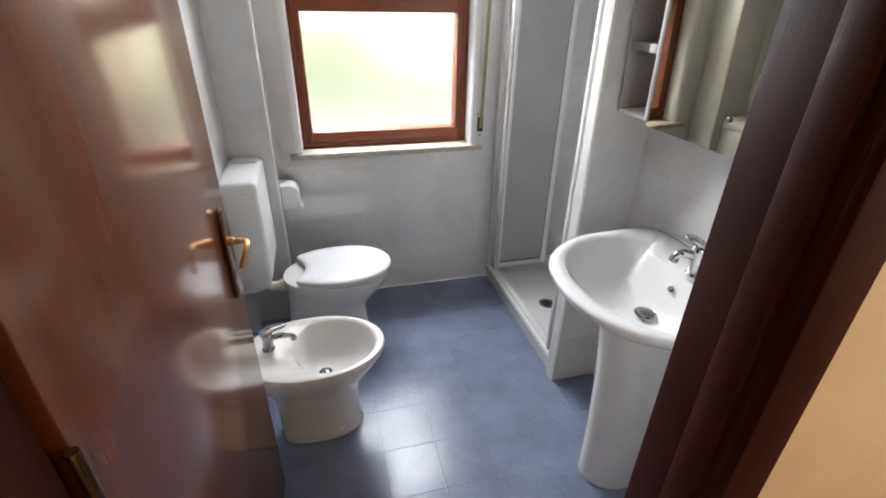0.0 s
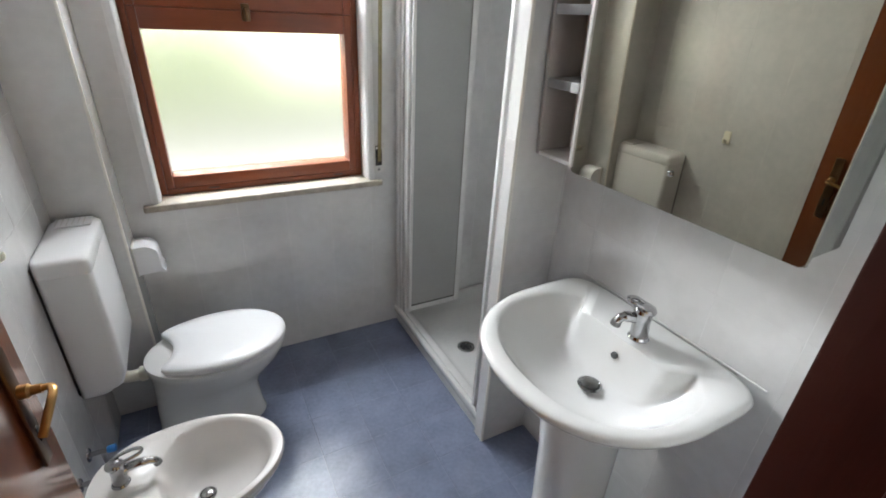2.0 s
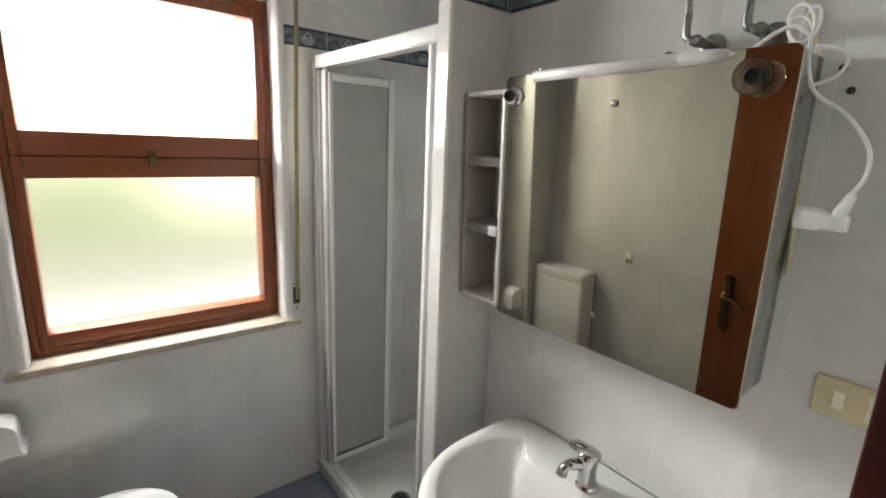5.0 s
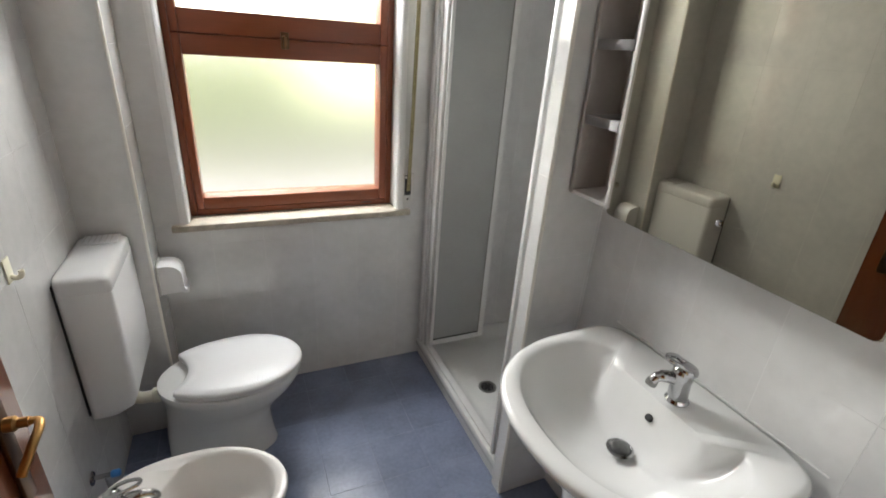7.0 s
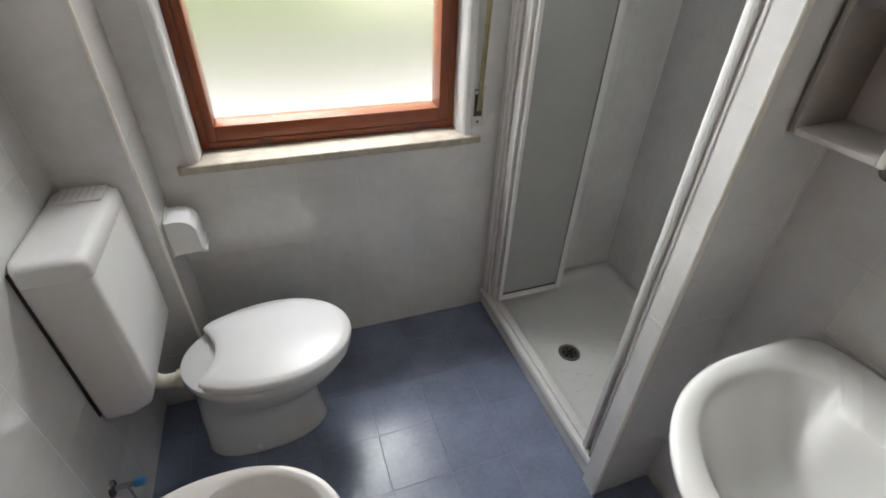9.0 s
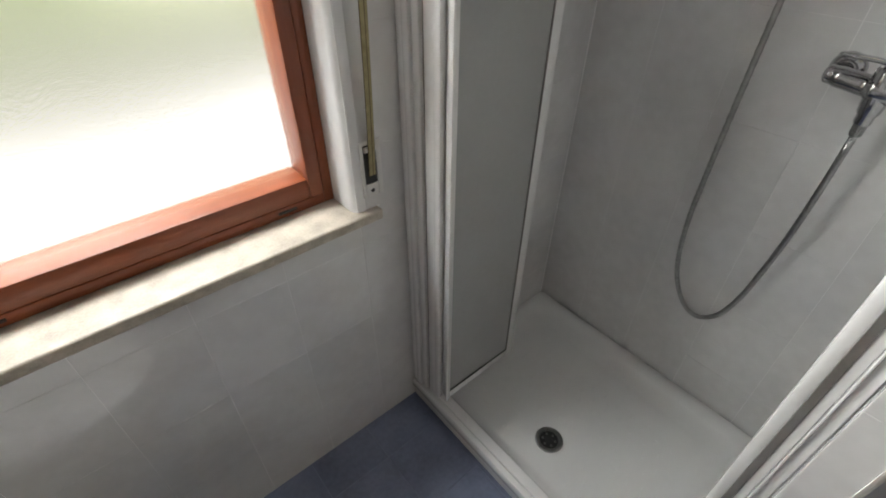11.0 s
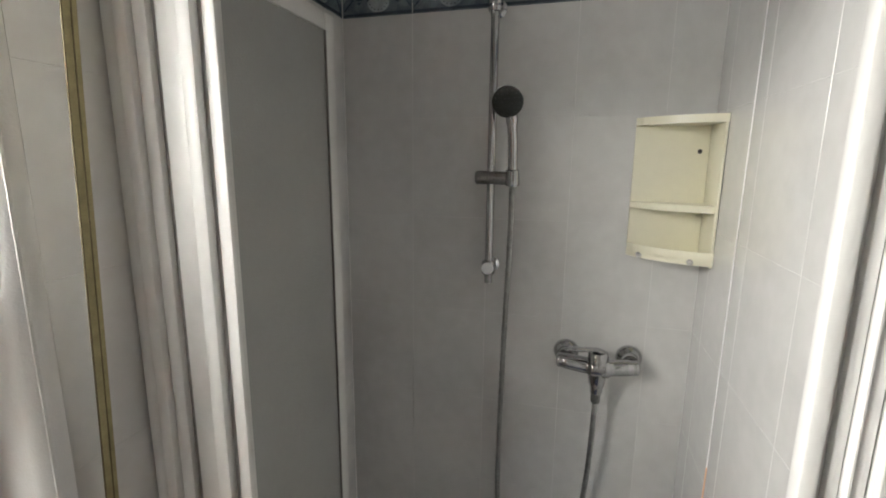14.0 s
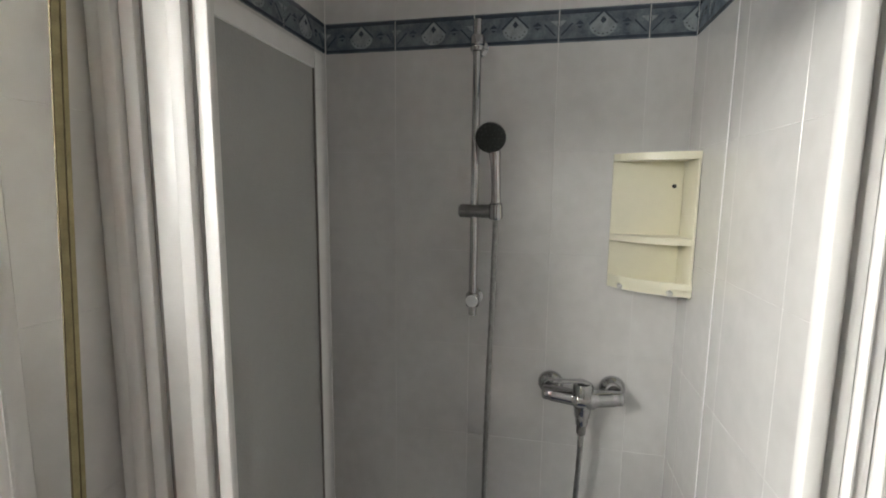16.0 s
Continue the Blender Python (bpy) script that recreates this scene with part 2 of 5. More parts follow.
def aim(at, direction):
    """A pose at a point with local z along a direction."""
    return Matrix.Translation(at) @ Vector(direction).to_track_quat("Z", "Y").to_matrix().to_4x4()


def structure(name, bm, material, label, category, smooth=False):
    return tagged(part(name, bm, material, smooth=smooth), label, category, kind="structure")


# ---- walls, floors, ceilings ----
T = 0.0005
wall_left = structure("wall_left", boxed(XL - T - 0.14, XL - T, YD - 0.11, YW + 0.3, 0, CEIL), [GROUT], "wall covered in glossy white marbled tiles", "wall")
bm = bmesh.new()
x0, x1, z0, z1 = WIN
for a in ((XL - 0.15, x0 - 0.004, 0, CEIL), (x1 + 0.004, XB + 0.15, 0, CEIL), (x0 - 0.004, x1 + 0.004, 0, z0 - 0.03), (x0 - 0.004, x1 + 0.004, z1 + 0.004, CEIL)):
    box(bm, a[0], a[1], YW + T, YW + 0.30, a[2], a[3])
wall_window = structure("wall_window", bm, [GROUT], "white tiled wall with a wooden window", "wall")
wall_shower = structure("wall_shower", boxed(XB + T, XB + 0.15, YP0 - 0.2, YW + T, 0, CEIL), [GROUT], "white tiled shower back wall with a blue border", "wall")
wall_basin = structure("wall_basin", boxed(XS + T, XS + 0.14, YD - 0.006, YP0 + T, 0, CEIL), [GROUT], "white tiled wall behind the washbasin", "wall")
wall_partition = structure("wall_partition", boxed(XP + T, XB + T, YP0 + T, YP1 - T, 0, CEIL), [GROUT], "thin white tiled partition beside the shower", "wall")
column = structure("wall_column", boxed(XL - T, COLX - T, COLY + T, YW + T, 0, CEIL), [GROUT], "boxed-in pipe column with white tiles", "wall")
DX0, DX1, DH = -0.385, 0.434, 2.06
bm = bmesh.new()
for a in ((XL - 0.75, DX0, 0, CEIL), (DX1, XS + 0.6, 0, CEIL), (DX0, DX1, DH, CEIL)):
    box(bm, a[0], a[1], 0.095, YD - T, a[2], a[3])
wall_door = structure("wall_door", bm, [HALL_PAINT], "ochre painted wall around the bathroom door", "wall")
structure("floor", boxed(XL - T, XS + T, YD - 0.11, YW + T, -0.12, -0.0006), [FLOOR_GROUT], "floor of glossy blue tiles with pale joints", "floor")
structure("ceiling", boxed(XL - 0.15, XB + 0.15, 0.095, YW + 0.3, CEIL, CEIL + 0.12), [PLASTER], "plain white plaster ceiling", "ceiling")
structure("floor_hall", boxed(XL - 0.9, XS + 0.75, -1.75, YD - 0.112, -0.12, -0.002), [HALL_FLOOR], "brown stone hall floor", "floor")
structure("ceiling_hall", boxed(XL - 0.9, XS + 0.75, -1.75, 0.093, CEIL, CEIL + 0.12), [PLASTER], "white hall ceiling", "ceiling")
structure("wall_hall_left", boxed(XL - 0.9, XL - 0.75, -1.75, YD, 0, CEIL), [HALL_PAINT], "ochre painted hall wall", "wall")
structure("wall_hall_right", boxed(XS + 0.6, XS + 0.75, -1.75, YD, 0, CEIL), [HALL_PAINT], "ochre painted hall wall", "wall")
structure("wall_hall_back", boxed(XL - 0.9, XS + 0.75, -1.75, -1.6, 0, CEIL), [HALL_PAINT], "ochre painted hall wall", "wall")

# rounded plastic corner beads on the tiled edges
for nm, bx, by, sx, sy in (("trim_column", COLX, COLY, 1, -1), ("trim_partition", XP, YP0, -1, -1)):
    ring = [(bx - sx * 0.006, by - sy * 0.006), (bx - sx * 0.006, by + sy * 0.0022)]
    ring += [(bx - sx * 0.006 + sx * 0.0082 * math.sin(radians(k * 15)), by - sy * 0.006 + sy * 0.0082 * math.cos(radians(k * 15))) for k in range(7)]
    ring += [(bx + sx * 0.0022, by - sy * 0.006)]
    structure(nm, loft(bmesh.new(), [[(x, y, z) for x, y in ring[:1] + ring[2:-1]] for z in (0.002, CEIL - 0.002)]), [CREAM_BEAD], "cream plastic corner bead along the tiled edge", "corner bead", smooth=40)

# window reveal lining, rounded at the room side
RB = 0.024
for nm, xi, sg in (("reveal_left", x0 + 0.006, -1), ("reveal_right", x1 - 0.006, 1)):
    plan = [(xi, YW + 0.11)] + [(xi + sg * RB * (1 - math.cos(radians(k * 15))), YW - 0.002 + RB * (1 - math.sin(radians(k * 15)))) for k in range(7)]
    plan += [(xi + sg * 0.031, YW - 0.002), (xi + sg * 0.031, YW + 0.11)]
    structure(nm, loft(bmesh.new(), [[(x, y, z) for x, y in plan] for z in (z0, z1)]), [PLASTER], "smooth white plaster window reveal with a rounded edge", "reveal", smooth=30)
structure("reveal_top", boxed(x0 + 0.006, x1 - 0.006, YW + 0.001, YW + 0.11, z1 - 0.006, z1 + 0.004), [PLASTER], "smooth white plaster window reveal", "reveal")
bm = boxed(x0 - 0.058, x1 + 0.060, YW - 0.022, YW + 0.12, z0 - 0.028, z0, 0.006, 3)
structure("window_sill", bm, [STONE], "narrow worn beige travertine window sill", "sill", smooth=True)

# ---- outside ----
def backdrop_material():
    """Sky above, a sunlit hedge at eye height and pale ground below."""
    m = bpy.data.materials.new("distance")
    m.use_nodes = True
    N, L = m.node_tree.nodes, m.node_tree.links
    N.clear()
    out, em = N.new("ShaderNodeOutputMaterial"), N.new("ShaderNodeEmission")
    geo, sep = N.new("ShaderNodeNewGeometry"), N.new("ShaderNodeSeparateXYZ")
    noise_t = N.new("ShaderNodeTexNoise")
    noise_t.inputs["Scale"].default_value, noise_t.inputs["Detail"].default_value = 1.6, 6
    L.new(geo.outputs["Position"], noise_t.inputs["Vector"])
    L.new(geo.outputs["Position"], sep.inputs[0])
    h = N.new("ShaderNodeMath")
    h.operation = "MULTIPLY_ADD"
    h.inputs[1].default_value = 0.5
    L.new(noise_t.outputs["Fac"], h.inputs[0])
    L.new(sep.outputs["Z"], h.inputs[2])
    mr = N.new("ShaderNodeMapRange")
    mr.inputs["From Min"].default_value, mr.inputs["From Max"].default_value = -1.0, 3.5
    L.new(h.outputs[0], mr.inputs["Value"])
    r = N.new("ShaderNodeValToRGB")
    e = r.color_ramp.elements
    e[0].position, e[0].color = 0.09, (0.95, 0.92, 0.90, 1)
    e[1].position, e[1].color = 1.0, (4.2, 4.2, 4.0, 1)
    for pos, c in ((0.19, (0.46, 0.44, 0.415)), (0.27, (0.31, 0.31, 0.255)), (0.44, (0.225, 0.262, 0.142)), (0.58, (0.35, 0.375, 0.22)), (0.68, (2.0, 2.0, 1.78))):
        n = e.new(pos)
        n.color = (*c, 1)
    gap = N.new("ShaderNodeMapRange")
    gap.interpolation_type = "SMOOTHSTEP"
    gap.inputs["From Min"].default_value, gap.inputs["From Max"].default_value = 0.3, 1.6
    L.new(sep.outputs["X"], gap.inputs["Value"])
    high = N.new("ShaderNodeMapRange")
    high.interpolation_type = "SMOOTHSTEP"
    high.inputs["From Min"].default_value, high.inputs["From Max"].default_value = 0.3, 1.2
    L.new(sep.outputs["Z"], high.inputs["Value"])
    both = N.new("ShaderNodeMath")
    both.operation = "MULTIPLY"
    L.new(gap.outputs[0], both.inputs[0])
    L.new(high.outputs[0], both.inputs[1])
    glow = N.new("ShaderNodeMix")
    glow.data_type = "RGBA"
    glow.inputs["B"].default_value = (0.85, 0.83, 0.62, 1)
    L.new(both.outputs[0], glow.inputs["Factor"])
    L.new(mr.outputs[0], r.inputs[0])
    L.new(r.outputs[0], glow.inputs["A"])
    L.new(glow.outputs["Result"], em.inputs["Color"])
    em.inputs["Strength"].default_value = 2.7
    L.new(em.outputs[0], out.inputs["Surface"])
    return m


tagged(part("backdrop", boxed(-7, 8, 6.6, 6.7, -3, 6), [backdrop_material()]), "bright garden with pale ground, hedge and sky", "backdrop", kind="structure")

# ---- window ----
FY0, FY1 = 2.222, 2.300
window = thing("window_1", "varnished reddish pine window with two frosted panes", "window", kind="structure", at=(0.29, 2.25, z0))
window.location = (0, 0, 0)
fx0, fx1, fz0, fz1 = x0 + 0.006, x1 - 0.006, z0, z1 - 0.006


def stile(name, bx, mat, bevel=0.004):
    return part(name, boxed(*bx, bevel, 2), mat, window, smooth=True)


for nm, bx, mt in (("frame_stile", (fx0, fx0 + 0.024, FY0 + 0.003, FY1 + 0.03, fz0, fz1), PINE_V), ("frame_stile", (fx1 - 0.024, fx1, FY0 + 0.003, FY1 + 0.03, fz0, fz1), PINE_V),
                   ("frame_rail", (fx0 + 0.024, fx1 - 0.024, FY0 + 0.003, FY1 + 0.03, fz0, fz0 + 0.026), PINE_H),
                   ("frame_rail", (fx0 + 0.024, fx1 - 0.024, FY0 + 0.003, FY1 + 0.03, fz1 - 0.026, fz1), PINE_H)):
    stile(nm, bx, mt)


def sash(z_lo, z_hi, g_lo, g_hi):
    """One glazed sash: two stiles, two rails and a frosted pane."""
    gx0, gx1 = -0.086, 0.660
    xa, xb = fx0 + 0.0245, fx1 - 0.0245
    stile("sash_stile", (xa, gx0, FY0, FY1 + 0.01, z_lo, z_hi), PINE_V, 0.005)
    stile("sash_stile", (gx1, xb, FY0, FY1 + 0.01, z_lo, z_hi), PINE_V, 0.005)
    stile("sash_rail", (gx0, gx1, FY0 + 0.001, FY1 + 0.01, z_lo, g_lo), PINE_H, 0.005)
    stile("sash_rail", (gx0, gx1, FY0 + 0.001, FY1 + 0.01, g_hi, z_hi), PINE_H, 0.005)
    pane = part("pane", boxed(gx0 - 0.003, gx1 + 0.003, FY1 - 0.030, FY1 - 0.025, g_lo - 0.003, g_hi + 0.003), WINDOW_GLASS, window, "frosted rippled glass pane")
    pane.visible_shadow = False


stile("transom", (fx0 + 0.024, fx1 - 0.024, FY0 + 0.012, FY1 + 0.008, 1.515, 1.556), PINE_H, 0.002)
sash(fz0 + 0.0265, 1.535, 0.915, 1.462)
sash(1.537, fz1 - 0.028, 1.618, 2.082)
bm = boxed(0.262, 0.292, FY0 - 0.006, FY0 + 0.004, 1.500, 1.560, 0.003)
lathe(bm, [(0.010, 0), (0.010, 0.012), (0.006, 0.016)], aim((0.277, FY0 - 0.005, 1.54), (0, -1, 0)), 14)
box(bm, 0.270, 0.284, FY0 - 0.020, FY0 - 0.008, 1.500, 1.545, 0.003)
part("window_latch", bm, BRONZE, window, "small dark brass latch", smooth=True)
for cx in (0.06, 0.60):
    bm = boxed(cx - 0.022, cx + 0.022, FY0 - 0.001, FY0 + 0.0055, fz0 + 0.012, fz0 + 0.018, 0.001)
    part("drain_slot", bm, BLACK, window)

# ---- door ----
lining = thing("door_frame", "dark mahogany door frame around the open door", "door frame", kind="structure")
JX0, JX1 = -0.352, 0.404
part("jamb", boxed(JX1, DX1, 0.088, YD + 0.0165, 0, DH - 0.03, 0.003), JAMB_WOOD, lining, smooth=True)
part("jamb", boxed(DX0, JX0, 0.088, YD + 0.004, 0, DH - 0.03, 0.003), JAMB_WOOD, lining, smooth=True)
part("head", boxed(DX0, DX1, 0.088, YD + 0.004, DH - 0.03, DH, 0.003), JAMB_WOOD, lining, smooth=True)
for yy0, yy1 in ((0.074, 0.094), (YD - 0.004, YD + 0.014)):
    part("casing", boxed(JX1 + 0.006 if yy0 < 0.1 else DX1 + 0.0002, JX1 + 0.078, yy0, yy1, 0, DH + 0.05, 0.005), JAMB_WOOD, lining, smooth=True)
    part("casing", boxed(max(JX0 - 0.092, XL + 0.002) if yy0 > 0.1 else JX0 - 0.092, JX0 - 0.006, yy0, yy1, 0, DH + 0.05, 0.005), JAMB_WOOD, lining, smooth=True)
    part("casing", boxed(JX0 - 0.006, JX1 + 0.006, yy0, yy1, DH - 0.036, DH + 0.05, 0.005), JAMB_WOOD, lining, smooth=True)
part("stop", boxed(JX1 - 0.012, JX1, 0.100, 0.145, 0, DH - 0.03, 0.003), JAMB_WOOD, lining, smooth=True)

DOOR_AT, DOOR_TURN, DOOR_W = (-0.338, 0.212), 87.0, 0.748
door = thing("door_1", "glossy mahogany veneer door standing wide open", "door", kind="structure")
door.matrix_world = pose(DOOR_AT[0], DOOR_AT[1], 0.008, 0, 0, DOOR_TURN)
# local x along the leaf from the hinge, local -y is the face seen from the hall
part("leaf", boxed(0, DOOR_W, 0, 0.042, 0, 2.02, 0.003), DOOR_WOOD, door, smooth=True)
HZ = 0.965
hx = DOOR_W - 0.062
for sy, face in ((-1, 0.0), (1, 0.042)):
    part("handle_plate", boxed(hx - 0.015, hx + 0.015, face if sy > 0 else face - 0.007, face + 0.007 if sy > 0 else face, HZ - 0.135, HZ + 0.105, 0.003), BRONZE, door, "bronzed brass handle plate", smooth=True)
    bm = bmesh.new()
    yy = face + sy * 0.007
    lathe(bm, [(0.012, 0), (0.012, 0.012), (0.008, 0.016), (0.008, 0.03)], aim((hx, yy, HZ + 0.02), (0, sy, 0)), 16)
    sweep(bm, spline([(hx, yy + sy * 0.026, HZ + 0.02), (hx, yy + sy * 0.040, HZ + 0.02), (hx - 0.016, yy + sy * 0.047, HZ + 0.020), (hx - 0.042, yy + sy * 0.047, HZ + 0.014), (hx - 0.066, yy + sy * 0.042, HZ - 0.002), (hx - 0.074, yy + sy * 0.037, HZ - 0.016)], 6), 0.0068, 12, 0.75)
    part("door_handle", bm, BRASS, door, "curved brass lever handle", smooth=True)
    bm = boxed(hx - 0.003, hx + 0.003, face - 0.0085 if sy < 0 else face + 0.0062, face - 0.0062 if sy < 0 else face + 0.0085, HZ - 0.085, HZ - 0.055)
    part("keyhole", bm, BLACK, door)
for hz in (0.25, 1.0, 1.78):
    bm = lathe(bmesh.new(), [(0.007, 0), (0.008, 0.004), (0.008, 0.096), (0.007, 0.1)], pose(-0.010, -0.008, hz), 12)
    part("hinge", bm, BRONZE, door, smooth=True)

# ---- shower ----
tray = thing("shower_tray", "white acrylic shower tray with a raised rim", "shower tray")
tx0, tx1, ty0, ty1, tz = XP + 0.004, XB - 0.002, YP1 + 0.002, YW - 0.002, 0.098


def rect_ring(ax0, ax1, ay0, ay1, z, r, n=6):
    """A rectangle with rounded corners."""
    out = []
    for cx, cy, a0 in ((ax1 - r, ay1 - r, 0), (ax0 + r, ay1 - r, 90), (ax0 + r, ay0 + r, 180), (ax1 - r, ay0 + r, 270)):
        for k in range(n + 1):
            a = radians(a0 + 90 * k / n)
            out.append((cx + r * math.cos(a), cy + r * math.sin(a), z))
    return out


rings = [rect_ring(tx0 + 0.012, tx1, ty0, ty1, 0.001, 0.004), rect_ring(tx0 + 0.012, tx1, ty0, ty1, 0.052, 0.004), rect_ring(tx0 + 0.004, tx1, ty0, ty1, 0.056, 0.004),
         rect_ring(tx0, tx1, ty0, ty1, 0.062, 0.005), rect_ring(tx0, tx1, ty0, ty1, tz - 0.008, 0.006), rect_ring(tx0 + 0.003, tx1 - 0.003, ty0 + 0.003, ty1 - 0.003, tz - 0.001, 0.008),
         rect_ring(tx0 + 0.010, tx1 - 0.008, ty0 + 0.008, ty1 - 0.008, tz, 0.012), rect_ring(tx0 + 0.050, tx1 - 0.035, ty0 + 0.035, ty1 - 0.035, tz - 0.002, 0.05),
         rect_ring(tx0 + 0.060, tx1 - 0.045, ty0 + 0.045, ty1 - 0.045, tz - 0.018, 0.06), rect_ring(tx0 + 0.078, tx1 - 0.065, ty0 + 0.065, ty1 - 0.065, 0.055, 0.07),
         rect_ring(tx0 + 0.11, tx1 - 0.10, ty0 + 0.10, ty1 - 0.10, 0.050, 0.07)]
part("basin", loft(bmesh.new(), rings, False, True), CERAMIC, tray, smooth=50)
rib = boxed(-0.012, 0.012, -0.003, 0.003, 0.0490, 0.0512)
rib_mesh = part("anti_slip_rib", rib, CERAMIC, tray).data
bpy.data.objects["anti_slip_rib"].location = (1.16, 1.50, 0)
for i in range(9):
    for j in range(12):
        px, py = 1.00 + i * 0.042, 1.42 + j * 0.050 + (i % 2) * 0.02
        if math.hypot(px - 1.064, py - 1.693) > 0.085 and px < tx1 - 0.15 and py < ty1 - 0.15:
            o = new("anti_slip_rib", rib_mesh)
            o.parent, o.location = tray, (px, py, 0)
D = (1.064, 1.693, 0.0505)
drain = part("drain", lathe(bmesh.new(), [(0.044, 0), (0.044, 0.003), (0.040, 0.005), (0.032, 0.0045), (0.030, 0.001)], Matrix.Translation(D), 32), DULL_CHROME, tray, "dull chrome drain ring", smooth=True)
bm = lathe(bmesh.new(), [(0.0295, 0.0012), (0.029, 0.0022), (0.012, 0.002), (0.011, 0.004), (0.004, 0.0045)], Matrix.Translation(D), 24)
part("drain_grate", bm, BLACK, drain, smooth=True)
for k in range(6):
    a = k * math.pi / 3
    part("drain_slot", lathe(bmesh.new(), [(0.004, 0.002), (0.004, 0.0032), (0.002, 0.0034)], Matrix.Translation((D[0] + 0.02 * math.cos(a), D[1] + 0.02 * math.sin(a), D[2])), 8), DULL_CHROME, drain)

encl = thing("shower_enclosure", "white aluminium shower enclosure with a folded-back panel door", "shower enclosure")
RZ0, RZ1 = 1.893, 1.945


def profile(name, bx, bevel=0.004, mat=None, parent=None):
    return part(name, boxed(*bx, bevel, 2), mat or ALU, parent or encl, smooth=True)


profile("wall_profile", (0.848, 0.890, 2.111, 2.134, tz, 1.944), 0.005)
profile("wall_profile", (0.844, 0.892, 2.089, 2.1108, tz, 1.944), 0.006)
profile("wall_profile", (0.853, 0.890, 2.066, 2.0885, tz, 1.900), 0.004)
profile("seal", (0.862, 0.884, 2.059, 2.0655, tz, 1.90), 0.001, RUBBER)
profile("pivot_post", (0.858, 0.888, 2.018, 2.0585, tz, 1.900), 0.004)
profile("bottom_track", (0.858, 0.890, 1.304, 2.060, tz - 0.001, tz + 0.012), 0.003)
bm = bmesh.new()
box(bm, 0.843, 0.902, 1.252, 2.084, -0.020, 0.028, 0.009, 3)
box(bm, 0.8425, 0.850, 1.253, 2.083, -0.023, -0.014, 0.003)
bmesh.ops.transform(bm, matrix=Matrix(((1, 0, 0, 0), (0, 1, 0, 0), (0, 0.017, 1, 1.8945), (0, 0, 0, 1))), verts=bm.verts)
part("top_rail", bm, ALU, encl, smooth=True)
bm = bmesh.new()
box(bm, 0.842, 0.904, 2.060, 2.0865, -0.0215, 0.0295, 0.009, 3)
bmesh.ops.transform(bm, matrix=Matrix(((1, 0, 0, 0), (0, 1, 0, 0), (0, 0.017, 1, 1.8945), (0, 0, 0, 1))), verts=bm.verts)
part("end_cap", bm, ALU, encl, smooth=True)
profile("side_post", (0.849, 0.872, 1.2875, 1.3045, tz, 1.905), 0.003)
profile("seal", (0.866, 0.880, 1.2772, 1.2873, tz, 1.900), 0.001, GREY_PLASTIC)
profile("side_post", (0.858, 0.884, 1.2652, 1.2770, tz, 1.905), 0.003)
profile("side_bead", (0.846, 0.862, 1.2622, 1.2650, tz, 1.935), 0.001)
profile("side_post", (0.850, 0.870, 1.2475, 1.2620, tz, 1.935), 0.003)


def panel_leaf(y, xa, xb, zb, zt):
    """A folded door leaf: a narrow near stile, three wider profiles and a styrene panel."""
    w, n = 0.030, 0.010
    leaf = profile("door_leaf", (xa, xa + n, y - 0.012, y + 0.012, zb, zt), 0.003)
    profile("leaf_stile", (xb - w, xb, y - 0.012, y + 0.012, zb, zt), 0.004, None, leaf)
    profile("leaf_rail", (xa + n, xb - w, y - 0.011, y + 0.011, zb, zb + w), 0.003, None, leaf)
    profile("leaf_rail", (xa + n, xb - w, y - 0.011, y + 0.011, zt - w, zt), 0.003, None, leaf)
    part("panel", boxed(xa + n - 0.004, xb - w + 0.004, y - 0.007, y - 0.001, zb + w - 0.004, zt - w + 0.004), LEAF_PANEL, leaf, "grey translucent styrene panel")
    part("panel_seal", boxed(xb - w - 0.0022, xb - w + 0.001, y - 0.0105, y - 0.0075, zb + w, zt - w), RUBBER, leaf)
    part("panel_seal", boxed(xa + n, xb - w - 0.0045, y - 0.0105, y - 0.0075, zb + w - 0.001, zb + w + 0.005), DARK_SEAL, leaf)
    return leaf


panel_leaf(1.9765, 0.858, 1.153, 0.150, 1.884)
panel_leaf(2.0035, 0.862, 1.147, 0.150, 1.888)
profile("leaf_bead", (0.850, 0.860, 1.9615, 1.9675, 0.145, 1.880), 0.002)
profile("leaf_edge", (0.845, 0.8615, 1.993, 2.0145, 0.135, 1.886), 0.004)
bm = lathe(bmesh.new(), [(0.008, 0), (0.010, 0.004), (0.010, 0.018), (0.006, 0.022)], pose(0.855, 2.004, 1.884), 14)
part("pivot", bm, CREAM, encl, "yellowed plastic pivot", smooth=True)

encl.location = (0.012, 0, 0)
rail = thing("shower_rail", "chrome shower rail with a hand shower", "shower rail")
RX, RY = 1.488, 1.731
part("rail_tube", lathe(bmesh.new(), [(0.0095, 1.335), (0.010, 1.34), (0.010, 2.034), (0.0095, 2.038)], Matrix.Translation((RX, RY, 0)), 20), CHROME, rail, smooth=True)
for bz in (1.374, 1.985):
    bm = lathe(bmesh.new(), [(0.020, 0), (0.021, 0.006), (0.013, 0.012), (0.012, 0.03)], aim((XB - 0.0005, RY, bz), (-1, 0, 0)), 24)
    lathe(bm, [(0.015, -0.017), (0.017, -0.014), (0.017, 0.014), (0.015, 0.017)], aim((RX, RY, bz), (0, 0, 1)), 24)
    br = part("bracket", bm, CHROME, rail, smooth=True)
    if bz < 1.5:
        part("bracket_cap", lathe(bmesh.new(), [(0.015, 0), (0.014, 0.004), (0.008, 0.006)], aim((RX - 0.0165, RY, bz), (-1, 0, 0)), 20), PLASTIC, br, "white plastic cap", smooth=True)
